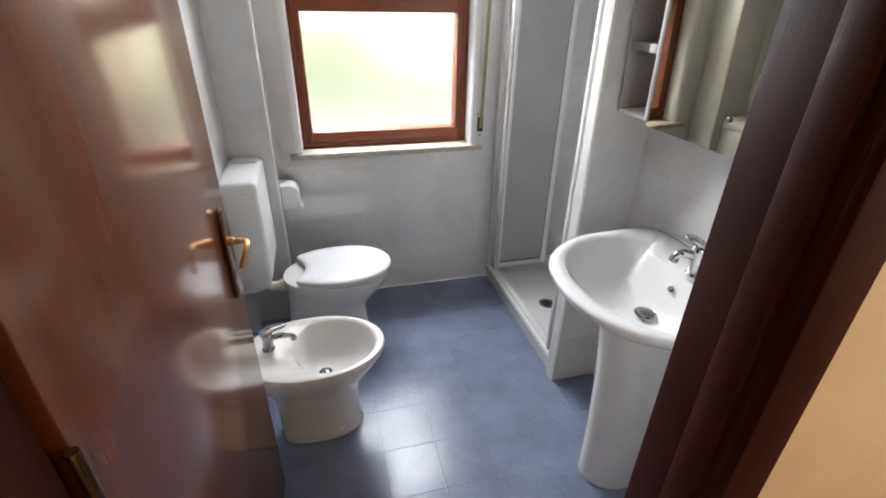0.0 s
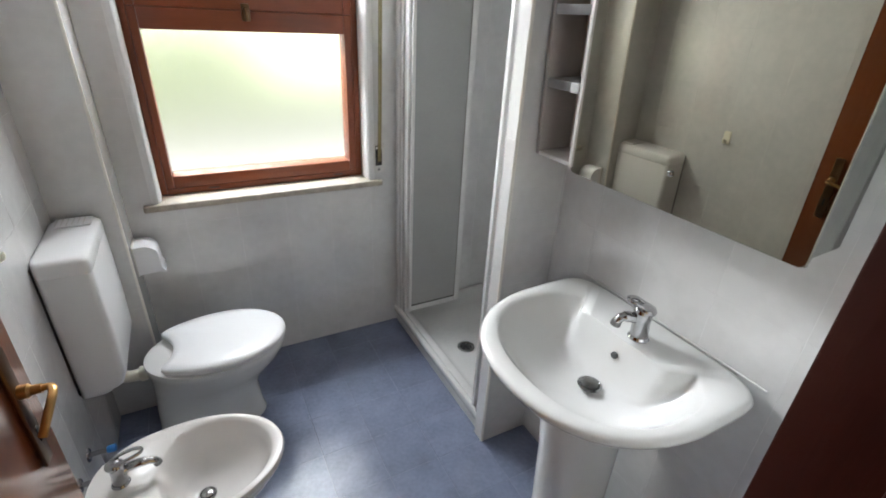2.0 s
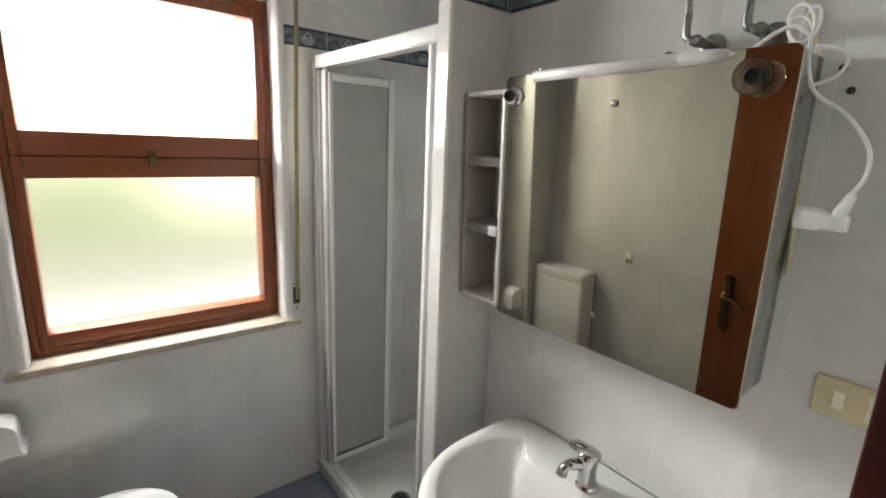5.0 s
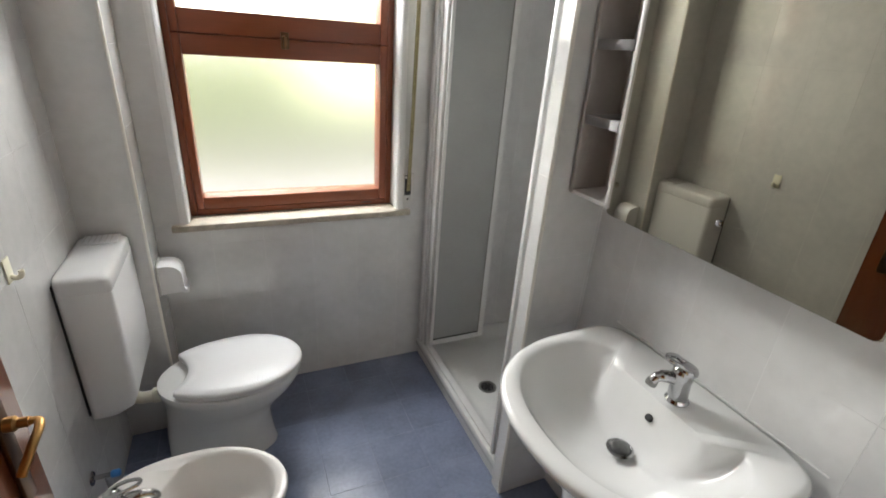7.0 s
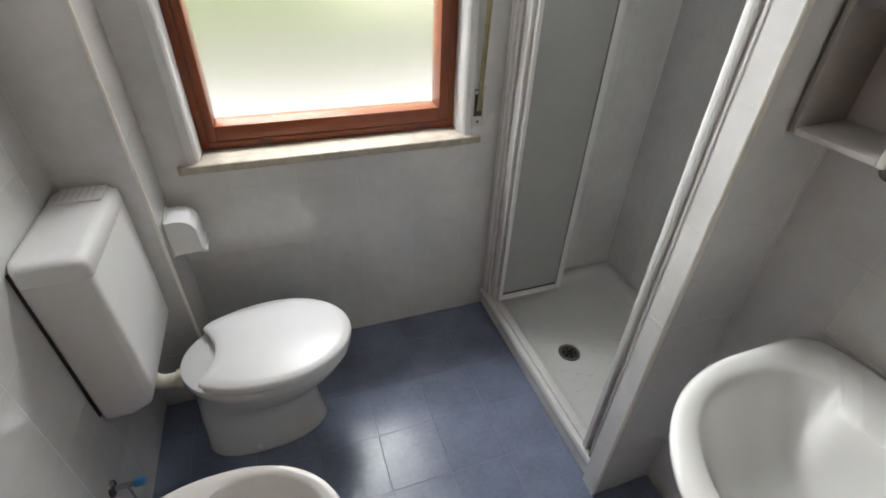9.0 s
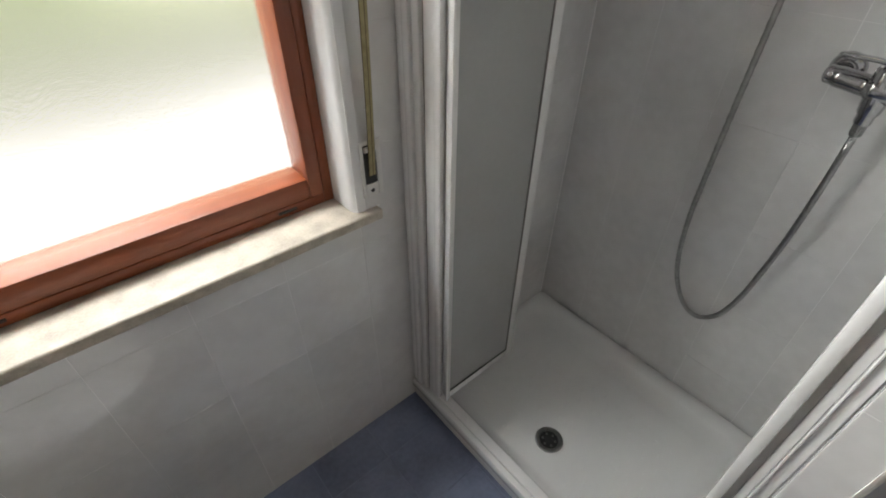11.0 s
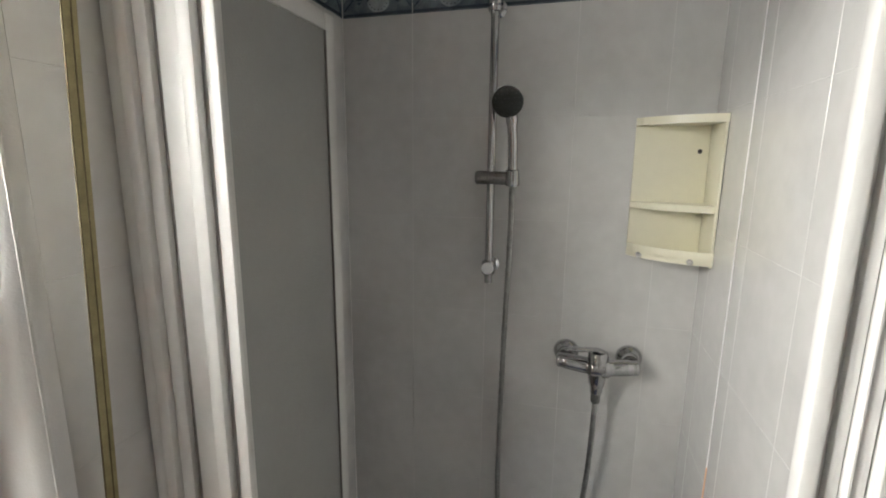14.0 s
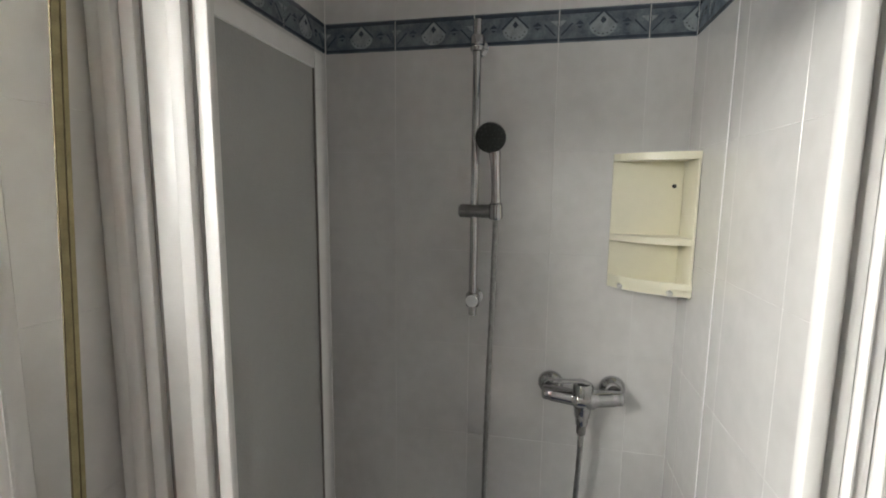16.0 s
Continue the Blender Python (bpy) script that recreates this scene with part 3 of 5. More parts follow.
bm = lathe(bmesh.new(), [(0.013, 0), (0.0165, 0.004), (0.0165, 0.088), (0.013, 0.092)], aim((RX - 0.004, 1.768, 1.596), (0, -1, 0)), 24)
slider = part("slider", bm, DULL_CHROME, rail, "grey chrome slider holder", smooth=True)
bm = lathe(bmesh.new(), [(0.0165, -0.018), (0.0175, -0.014), (0.0155, 0.018), (0.013, 0.02)], aim((RX - 0.020, 1.677, 1.598), (-0.25, 0, 1)), 20)
part("cradle", bm, CHROME, slider, smooth=True)
hand = part("hand_shower", sweep(bmesh.new(), spline([(RX - 0.018, 1.677, 1.578), (RX - 0.022, 1.677, 1.62), (RX - 0.032, 1.678, 1.68), (RX - 0.033, 1.681, 1.728), (RX - 0.030, 1.686, 1.750)], 6),
                            [0.010] * 3 + [0.0115] * 14 + [0.014] * 8, 16), CHROME, rail, "chrome hand shower", smooth=True)
HM = aim((RX - 0.050, 1.690, 1.766), (-0.90, 0.0, -0.38))
part("head_shell", lathe(bmesh.new(), [(0.016, -0.022), (0.026, -0.014), (0.035, -0.002), (0.036, 0.005)], HM, 32), CHROME, hand, smooth=True)
part("spray_plate", lathe(bmesh.new(), [(0.035, 0.0045), (0.0345, 0.008), (0.029, 0.011), (0.012, 0.0115)], HM, 32), GREEN_BLACK, hand, "dark grey spray plate", smooth=True)
for r, n in ((0.010, 6), (0.020, 12), (0.028, 16)):
    for k in range(n):
        a = 2 * math.pi * k / n
        part("nozzle", lathe(bmesh.new(), [(0.0016, 0.0095), (0.0012, 0.0135)], HM @ Matrix.Translation((r * math.cos(a), r * math.sin(a), 0)), 6), GREEN_BLACK, hand)

mixer = thing("shower_mixer", "chrome wall mixer with a lever in the shower", "mixer tap")
MZ, MX = 1.158, 1.482
for my in (1.531, 1.381):
    bm = lathe(bmesh.new(), [(0.031, 0), (0.032, 0.003), (0.029, 0.012), (0.020, 0.020), (0.018, 0.034)], aim((XB - 0.0005, my, MZ), (-1, 0, 0)), 32)
    part("rosette", bm, CHROME, mixer, smooth=True)
bm = sweep(bmesh.new(), spline([(MX, 1.553, MZ - 0.004), (MX - 0.002, 1.53, MZ - 0.005), (MX - 0.006, 1.49, MZ - 0.008), (MX - 0.010, 1.456, MZ - 0.010), (MX - 0.006, 1.42, MZ - 0.008), (MX - 0.002, 1.385, MZ - 0.005), (MX, 1.362, MZ - 0.004)], 5),
           [0.012] + [0.018] * 4 + [0.020] * 8 + [0.025] * 6 + [0.020] * 7 + [0.018] * 4 + [0.012], 20)
part("body", bm, CHROME, mixer, smooth=60)
bm = lathe(bmesh.new(), [(0.014, -0.075), (0.015, -0.072), (0.015, -0.058), (0.019, -0.052), (0.021, -0.03), (0.024, 0.0), (0.024, 0.022), (0.021, 0.030), (0.012, 0.033)], Matrix.Translation((MX - 0.010, 1.456, MZ)), 24)
part("cartridge", bm, CHROME, mixer, smooth=True)
bm = sweep(bmesh.new(), spline([(MX - 0.010, 1.452, MZ + 0.032), (MX - 0.025, 1.470, MZ + 0.040), (MX - 0.04, 1.500, MZ + 0.044), (MX - 0.052, 1.528, MZ + 0.047), (MX - 0.056, 1.534, MZ + 0.044)], 6), [0.015] * 4 + [0.011] * 12 + [0.008] * 8 + [0.006], 14, 0.45)
part("lever", bm, CHROME, mixer, smooth=True)
part("outlet_nut", lathe(bmesh.new(), [(0.010, -0.10), (0.0115, -0.097), (0.0115, -0.08), (0.012, -0.075)], Matrix.Translation((MX - 0.010, 1.456, MZ)), 12), DULL_CHROME, mixer)

hose_pts = spline([(MX - 0.010, 1.456, MZ - 0.098), (MX - 0.008, 1.457, 1.00), (MX + 0.004, 1.462, 0.85), (MX + 0.016, 1.474, 0.70), (MX + 0.022, 1.492, 0.56), (MX + 0.026, 1.522, 0.465), (MX + 0.026, 1.570, 0.425),
                   (MX + 0.026, 1.622, 0.452), (MX + 0.024, 1.668, 0.545), (MX + 0.022, 1.690, 0.70), (MX + 0.020, 1.692, 0.90), (MX + 0.018, 1.689, 1.15), (MX + 0.010, 1.682, 1.40), (MX - 0.010, 1.678, 1.555), (MX - 0.0125, 1.677, 1.58)], 20)
rs = [0.0074 if i % 2 else 0.0062 for i in range(len(hose_pts))]
hose = tagged(part("shower_hose", sweep(bmesh.new(), hose_pts, rs, 12), HOSE_METAL, smooth=True), "ribbed steel shower hose hanging in a loop", "shower hose")

caddy = thing("corner_caddy", "cream plastic corner shelf on the shower wall", "shower shelf")
CX, CY0, CY1 = XB - 0.0005, YP1 + 0.001, 1.408


def caddy_plate(z0_, z1_, shrink=0.0):
    """A curved shelf that narrows away from the corner."""
    n = 14
    front = []
    for i in range(n + 1):
        s = i / n
        front.append((CX - 0.010 - (0.094 - shrink) * (1 - s ** 1.8) ** 0.75, CY0 + s * (CY1 - CY0)))
    ring = [(CX, CY0)] + front + [(CX, CY1)]
    return loft(bmesh.new(), [[(x, y, z0_) for x, y in ring], [(x, y, z1_) for x, y in ring]])


part("back_panel", boxed(CX - 0.006, CX, CY0 + 0.006, CY1, 1.426, 1.733, 0.002), CREAM, caddy, smooth=True)
part("side_panel", boxed(CX - 0.102, CX, CY0, CY0 + 0.006, 1.416, 1.733, 0.002), CREAM, caddy, smooth=True)
for za, zb, sh in ((1.716, 1.733, 0), (1.532, 1.546, 0.006), (1.420, 1.434, 0)):
    part("shelf", caddy_plate(za, zb, sh), CREAM, caddy)
lip = []
for i in range(15):
    sy_ = i / 14
    lx, ly = CX - 0.010 - 0.094 * (1 - sy_ ** 1.8) ** 0.75, CY0 + sy_ * (CY1 - CY0)
    lip.append([(lx, ly, 1.430), (lx + 0.004, ly, 1.430), (lx + 0.004, ly, 1.449), (lx, ly, 1.449)])
bm = loft(bmesh.new(), lip)
part("front_lip", bm, CREAM, caddy)
for yy in (1.29, 1.385):
    s = (yy - CY0) / (CY1 - CY0)
    xf = CX - 0.010 - 0.094 * (1 - s ** 1.8) ** 0.75
    part("peg", lathe(bmesh.new(), [(0.006, -0.002), (0.006, 0.006), (0.004, 0.009)], aim((xf, yy, 1.427), (-1, 0, -0.2)), 12), GREY_PLASTIC, caddy, smooth=True)
part("screw_hole", lathe(bmesh.new(), [(0.005, 0), (0.0045, 0.001), (0.002, 0.0012)], aim((CX - 0.006, 1.272, 1.66), (-1, 0, 0)), 12), BLACK, caddy)

cord = thing("pull_cord", "thin alarm pull cord with a pale plastic bell", "pull cord")
part("string", sweep(bmesh.new(), [(1.284, YP1 + 0.010, 1.05), (1.284, YP1 + 0.009, 1.5), (1.284, YP1 + 0.006, 2.40)], 0.0011, 6), WHITE_CABLE, cord)
part("lower_string", sweep(bmesh.new(), [(1.283, YP1 + 0.012, 0.915), (1.284, YP1 + 0.010, 1.05)], 0.0016, 6), SALMON, cord, "salmon coloured lower cord")
part("bell", lathe(bmesh.new(), [(0.005, 0.032), (0.006, 0.030), (0.009, 0.004), (0.010, 0.0)], Matrix.Translation((1.283, YP1 + 0.0125, 0.885)), 12), CREAM, cord, smooth=True)
part("ceiling_switch", boxed(1.264, 1.304, YP1 + 0.0005, YP1 + 0.02, 2.395, 2.45, 0.004), PLASTIC, cord, smooth=True)

# ---- shutter strap ----
strap = thing("shutter_strap", "olive roller shutter strap with a metal wall box", "shutter strap")
pts = [(0.774, 2.128, 0.925), (0.773, 2.112, 1.10), (0.771, 2.088, 1.45), (0.768, 2.066, 1.75), (0.769, 2.045, 2.05), (0.770, 2.040, 2.30), (0.770, 2.10, 2.36), (0.770, 2.134, 2.365)]


def ribbon(dx, wd, dy):
    return loft(bmesh.new(), [[(x + dx - wd, y - dy, z), (x + dx + wd, y - dy, z), (x + dx + wd, y + 0.0012, z), (x + dx - wd, y + 0.0012, z)] for x, y, z in spline(pts, 6)])


part("strap", ribbon(0, 0.0085, 0), STRAP, strap, "olive woven webbing strap")
part("strap_seam", ribbon(0.002, 0.0007, 0.0006), STRAP_EDGE, strap, "dark woven line")
part("strap_seam", ribbon(-0.0082, 0.0006, 0.0006), STRAP_EDGE, strap, "dark woven line")
bm = bmesh.new()
box(bm, 0.748, 0.756, YW - 0.006, YW - 0.0005, 0.872, 1.008, 0.001)
box(bm, 0.788, 0.801, YW - 0.006, YW - 0.0005, 0.872, 1.008, 0.001)
box(bm, 0.756, 0.788, YW - 0.006, YW - 0.0005, 0.872, 0.905, 0.001)
box(bm, 0.756, 0.788, YW - 0.006, YW - 0.0005, 1.000, 1.008, 0.001)
part("strap_box", bm, GREY_PLASTIC, strap, "grey metal recoiler plate", smooth=True)
part("slot", boxed(0.7562, 0.7878, YW - 0.0035, YW - 0.0006, 0.9052, 0.9998), BLACK, strap)
part("roller", lathe(bmesh.new(), [(0.006, 0), (0.006, 0.026)], aim((0.759, YW - 0.006, 0.99), (1, 0, 0)), 12), PLASTIC, strap, smooth=True)
part("screw", lathe(bmesh.new(), [(0.005, 0), (0.0045, 0.0015), (0.001, 0.002)], aim((0.772, YW - 0.006, 0.887), (0, -1, 0)), 12), BLACK, strap)

# ---- toilet, cistern, bidet ----
def egg(cx, cy, z, af, ab, b, n=56, k=0.0, back=2.0):
    """An egg outline: af to the front (+x), ab to the back, b half the width; back sets how square the back is."""
    out = []
    for i in range(n):
        a = 2 * math.pi * i / n
        c, s = math.cos(a), math.sin(a)
        e = 2.0 / (back if c < 0 else 2.0)
        x = (af if c >= 0 else ab) * math.copysign(abs(c) ** e, c)
        y = b * math.copysign(abs(s) ** (e if c < 0 else 1.0), s) * (1 - k * c)
        out.append((cx + x, cy + y, z))
    return out


toilet = thing("toilet", "white ceramic toilet with a closed lid", "toilet")
TY = 1.765
rings = [egg(-0.10, TY, 0.001, 0.198, 0.195, 0.100, back=2.6), egg(-0.10, TY, 0.012, 0.200, 0.197, 0.102, back=2.6), egg(-0.10, TY, 0.05, 0.190, 0.190, 0.097, back=2.6), egg(-0.10, TY, 0.16, 0.182, 0.185, 0.095, back=2.5),
         egg(-0.09, TY, 0.205, 0.190, 0.190, 0.104, back=2.4), egg(-0.07, TY, 0.25, 0.212, 0.208, 0.128, back=2.2), egg(-0.055, TY, 0.30, 0.240, 0.222, 0.154), egg(-0.05, TY, 0.34, 0.256, 0.232, 0.170),
         egg(-0.05, TY, 0.362, 0.262, 0.238, 0.176), egg(-0.05, TY, 0.374, 0.258, 0.236, 0.174), egg(-0.05, TY, 0.377, 0.24, 0.225, 0.16)]
part("bowl", loft(bmesh.new(), rings), CERAMIC, toilet, smooth=60)


def lid_ring(z, grow, dome=0.0):
    ring = []
    for x, y, zz in egg(0.0, TY, z, 0.218 + grow, 0.30, 0.178 + grow, n=72, k=0.02):
        lim = -0.224 - grow + 0.040 * max(0.0, 1 - ((y - TY) / 0.105) ** 2)
        ring.append((max(x, lim), y, zz))
    return ring


def shrunk(ring, f, z, dz=0.0):
    return [(x * f + 0.02 * (1 - f), TY + (y - TY) * f, z) for x, y, _ in ring]


part("seat", loft(bmesh.new(), [lid_ring(0.3775, -0.012), lid_ring(0.380, -0.006), lid_ring(0.386, -0.005), lid_ring(0.389, -0.010)]), PLASTIC, toilet, smooth=60)
base = lid_ring(0, 0.0)
part("lid", loft(bmesh.new(), [shrunk(base, 0.96, 0.3892), shrunk(base, 0.99, 0.391), shrunk(base, 1.0, 0.397), shrunk(base, 0.992, 0.405), shrunk(base, 0.97, 0.410), shrunk(base, 0.85, 0.414), shrunk(base, 0.55, 0.417), shrunk(base, 0.15, 0.418)]), PLASTIC, toilet, "white plastic toilet lid", smooth=60)
for dy in (-1, 1):
    part("bolt_cap", lathe(bmesh.new(), [(0.012, 0), (0.011, 0.005), (0.004, 0.007)], aim((-0.13, TY + dy * 0.0985, 0.035), (0, dy, 0)), 14), PLASTIC, toilet, smooth=True)

cist = thing("cistern", "white plastic wall-hung toilet cistern", "cistern")
KX0, KX1, KY0, KY1 = XL + 0.004, -0.312, 1.608, 1.950


def cistern_ring(z, dx, r, dy=0.0):
    return rect_ring(KX0, KX1 + dx, KY0 + dy, KY1 - dy, z, r, 5)


part("body", loft(bmesh.new(), [cistern_ring(0.388, -0.075, 0.012, 0.012), cistern_ring(0.395, -0.055, 0.014, 0.006), cistern_ring(0.418, -0.015, 0.018, 0.002), cistern_ring(0.455, 0.0, 0.02), cistern_ring(0.60, 0.004, 0.02),
                          cistern_ring(0.835, 0.002, 0.016), cistern_ring(0.838, -0.001, 0.016, 0.002)]), PLASTIC, cist, smooth=60)
top = part("lid", loft(bmesh.new(), [cistern_ring(0.8385, 0.001, 0.016), cistern_ring(0.842, 0.0025, 0.016, 0.0), cistern_ring(0.876, 0.001, 0.018), cistern_ring(0.886, -0.006, 0.02, 0.007), cistern_ring(0.889, -0.02, 0.02, 0.02)]), PLASTIC, cist, smooth=60)
part("flush_button", boxed(-0.432, -0.328, 1.862, 1.938, 0.8885, 0.8955, 0.004, 3), PLASTIC, cist, "white grooved flush button", smooth=True)
for k in range(6):
    part("groove", boxed(-0.425 + k * 0.015, -0.423 + k * 0.015, 1.868, 1.932, 0.8948, 0.8962), GREY_PLASTIC, top)
# black strip draws the shadow line between cistern and wall
part("shadow_gasket", boxed(XL + 0.0005, XL + 0.005, KY0 + 0.006, KY1 - 0.006, 0.41, 0.872), BLACK, cist)
bm = sweep(bmesh.new(), spline([(-0.372, TY, 0.412), (-0.372, TY, 0.385), (-0.366, TY, 0.350), (-0.345, TY, 0.328), (-0.31, TY, 0.325), (-0.27, TY, 0.326)], 6), 0.021, 20)
lathe(bm, [(0.026, 0), (0.027, 0.003), (0.027, 0.022), (0.024, 0.025)], aim((-0.372, TY, 0.412), (0, 0, -1)), 20)
lathe(bm, [(0.026, 0), (0.028, 0.004), (0.026, 0.022)], aim((-0.305, TY, 0.326), (1, 0, 0)), 20)
part("flush_pipe", bm, IVORY, cist, "off-white flush elbow pipe", smooth=50)

bidet = thing("bidet", "ivory ceramic bidet on a pedestal foot", "bidet")
BY = 1.192
rings = [egg(-0.15, BY, 0.001, 0.150, 0.165, 0.088, back=2.8), egg(-0.15, BY, 0.012, 0.152, 0.168, 0.090, back=2.8), egg(-0.15, BY, 0.06, 0.140, 0.165, 0.085, back=2.8), egg(-0.15, BY, 0.20, 0.142, 0.170, 0.086, back=2.8), egg(-0.15, BY, 0.245, 0.165, 0.190, 0.104, back=2.8),
         egg(-0.15, BY, 0.30, 0.205, 0.215, 0.140, back=2.6), egg(-0.15, BY, 0.345, 0.235, 0.232, 0.165, back=2.4), egg(-0.15, BY, 0.375, 0.250, 0.240, 0.177, back=2.4), egg(-0.15, BY, 0.392, 0.254, 0.244, 0.180, back=2.4), egg(-0.15, BY, 0.400, 0.250, 0.241, 0.177, back=2.4),
         egg(-0.15, BY, 0.402, 0.240, 0.232, 0.169, back=2.4), egg(-0.11, BY, 0.400, 0.185, 0.125, 0.152), egg(-0.11, BY, 0.392, 0.176, 0.118, 0.146), egg(-0.11, BY, 0.36, 0.165, 0.105, 0.136), egg(-0.115, BY, 0.31, 0.135, 0.085, 0.112), egg(-0.12, BY, 0.275, 0.085, 0.06, 0.072), egg(-0.125, BY, 0.265, 0.026, 0.026, 0.026)]
part("bowl", loft(bmesh.new(), rings), BIDET_CERAMIC, bidet, smooth=50)
bm = lathe(bmesh.new(), [(0.024, 0.0), (0.025, 0.003), (0.020, 0.006), (0.018, 0.003)], Matrix.Translation((-0.125, BY, 0.2652)), 24)
d = part("drain", bm, CHROME, bidet, "chrome drain", smooth=True)
part("plug", lathe(bmesh.new(), [(0.0165, 0.003), (0.016, 0.008), (0.010, 0.010)], Matrix.Translation((-0.125, BY, 0.2652)), 20), CHROME, d, smooth=True)
part("overflow_hole", lathe(bmesh.new(), [(0.0065, 0.0), (0.005, 0.002)], aim((-0.2235, BY - 0.02, 0.366), (1, 0, 0.3)), 12), BLACK, bidet)
part("fixing_hole", lathe(bmesh.new(), [(0.011, 0), (0.010, 0.003), (0.005, 0.0032)], aim((-0.09, BY - 0.0805, 0.045), (0.25, -1, 0)), 12), CREAM, bidet, smooth=True)


def basin_tap(name, label, at, turn, size=1.0, reach=1.0):
    """A small single-lever mixer: foot, body, spout with aerator and a looped lever; spout along local x."""
    t = thing(name, label, "mixer tap")
    t.matrix_world = pose(*at, 0, 0, turn) @ Matrix.Scale(size, 4)
    part("foot", lathe(bmesh.new(), [(0.027, 0), (0.028, 0.003), (0.024, 0.010)], seg=28), CHROME, t, smooth=True)
    part("body", lathe(bmesh.new(), [(0.0225, 0.009), (0.023, 0.02), (0.0225, 0.055), (0.024, 0.062), (0.024, 0.080), (0.022, 0.090), (0.014, 0.097), (0.004, 0.099)], pose(0, 0, 0, 0, 4, 0), 28), CHROME, t, smooth=True)
    sp = part("spout", sweep(bmesh.new(), spline([(0.005, 0, 0.052), (0.03 * reach, 0, 0.060), (0.065 * reach, 0, 0.064), (0.095 * reach, 0, 0.060), (0.108 * reach, 0, 0.052), (0.111 * reach, 0, 0.044)], 6), [0.019] * 6 + [0.016] * 10 + [0.013] * 15, 16, 0.85), CHROME, t, smooth=60)
    part("aerator", lathe(bmesh.new(), [(0.0125, 0), (0.0135, 0.003), (0.0135, 0.014), (0.010, 0.016)], aim((0.1095 * reach, 0, 0.050), (0.25, 0, -1)), 20), DULL_CHROME, sp, smooth=True)
    bm = bmesh.new()
    for sy in (-1, 1):
        sweep(bm, spline([(-0.016, sy * 0.012, 0.090), (0.01, sy * 0.018, 0.102), (0.04 * reach, sy * 0.019, 0.110), (0.072 * reach, sy * 0.012, 0.115), (0.082 * reach, 0, 0.116)], 6), 0.0062, 10)
    lathe(bm, [(0.024, 0.0), (0.0245, 0.006), (0.020, 0.014), (0.008, 0.018)], pose(-0.002, 0, 0.084, 0, -10, 0), 24)
    part("lever", bm, CHROME, t, "looped chrome lever", smooth=60)
    return t


basin_tap("bidet_tap", "small chrome lever tap on the bidet", (-0.312, 1.212, 0.4005), 0, 0.82)

# supply valves low on the wall
for nm, at, cap in (("angle_valve", (XL, 1.363, 0.284), CHROME), ("angle_valve", (XL, 1.50, 0.262), BLUE_CAP)):
    v = thing(nm, "small chrome angle valve low on the tiled wall" if cap is CHROME else "small angle valve with a blue cap", "valve", group="supply valves")
    part("rosette", lathe(bmesh.new(), [(0.022, 0), (0.021, 0.004), (0.010, 0.007)], aim((at[0] + 0.0005, at[1], at[2]), (1, 0, 0)), 20), CHROME, v, smooth=True)
    part("stem", lathe(bmesh.new(), [(0.008, 0.005), (0.008, 0.05), (0.006, 0.052)], aim(at, (1, 0, 0)), 16), CHROME, v, smooth=True)
    part("knob", lathe(bmesh.new(), [(0.009, 0.05), (0.012, 0.053), (0.012, 0.072), (0.008, 0.076)], aim(at, (1, 0, 0)), 14), cap, v, smooth=True)
    part("flexible_tube", sweep(bmesh.new(), spline([(at[0] + 0.035, at[1], at[2] - 0.004), (at[0] + 0.04, at[1] - 0.01, at[2] - 0.07), (at[0] + 0.06, at[1] - 0.05, at[2] - 0.10), (at[0] + 0.10, at[1] - 0.10, at[2] - 0.06)], 6), 0.0042, 10), HOSE_METAL, v, smooth=True)

# ---- washbasin ----
basin = thing("washbasin", "white ceramic washbasin on a pedestal", "washbasin")
WY, RIM = 0.738, 0.832
NB = 144


def basin_ring(z, inset, bowl=None):
    """The basin's D-shaped outline; bowl (0..1) shrinks the inner bowl towards the drain."""
    out = []
    for i in range(NB):
        a = 2 * math.pi * i / NB
        c, s = math.cos(a), math.sin(a)
        if bowl is None:
            hw, hv = 0.302 - inset, 0.318 - inset
            u = hw * math.copysign(abs(c) ** 0.86, c)
            v = 0.195 + hv * s ** 0.92 if s > 0 else 0.195 + (0.193 - inset) * -abs(s) ** 0.30
            if s <= 0:
                u = hw * math.copysign(abs(c) ** 0.34, c)
        else:
            hw, hv = 0.262 * bowl, 0.222 * bowl + 0.012
            u = hw * math.copysign(abs(c) ** 0.85, c)
            if s > 0:
                v = 0.232 + hv * s ** 0.9
            else:
                deck = 0.058 + 0.094 * math.exp(-(u / 0.168) ** 14) * (1 - 0.10 * min(1.0, abs(u) / 0.15))
                v = 0.232 + (-(0.232 - deck) * abs(s) ** 0.7) * bowl
        out.append((XS - 0.001 - v, WY + u, z))
    return out


def dip(ring, depth):
    """Lets the back deck stand slightly proud of the front rim."""
    return [(x, y, z + depth * max(0.0, (x - 0.86) / 0.2)) for x, y, z in ring]


rings = [basin_ring(0.690, 0.19), basin_ring(0.700, 0.165), basin_ring(0.725, 0.115), basin_ring(0.760, 0.060), basin_ring(0.785, 0.026), basin_ring(0.803, 0.008), basin_ring(0.815, 0.001), basin_ring(0.824, 0.0),
         dip(basin_ring(RIM - 0.002, 0.005), 0.006), dip(basin_ring(RIM, 0.014), 0.006), dip(basin_ring(RIM - 0.001, 0.0, 1.0), 0.006), basin_ring(RIM - 0.010, 0, 0.965), basin_ring(0.800, 0, 0.90), basin_ring(0.765, 0, 0.78), basin_ring(0.732, 0, 0.62),
         basin_ring(0.710, 0, 0.42), basin_ring(0.698, 0, 0.22), basin_ring(0.695, 0, 0.10)]
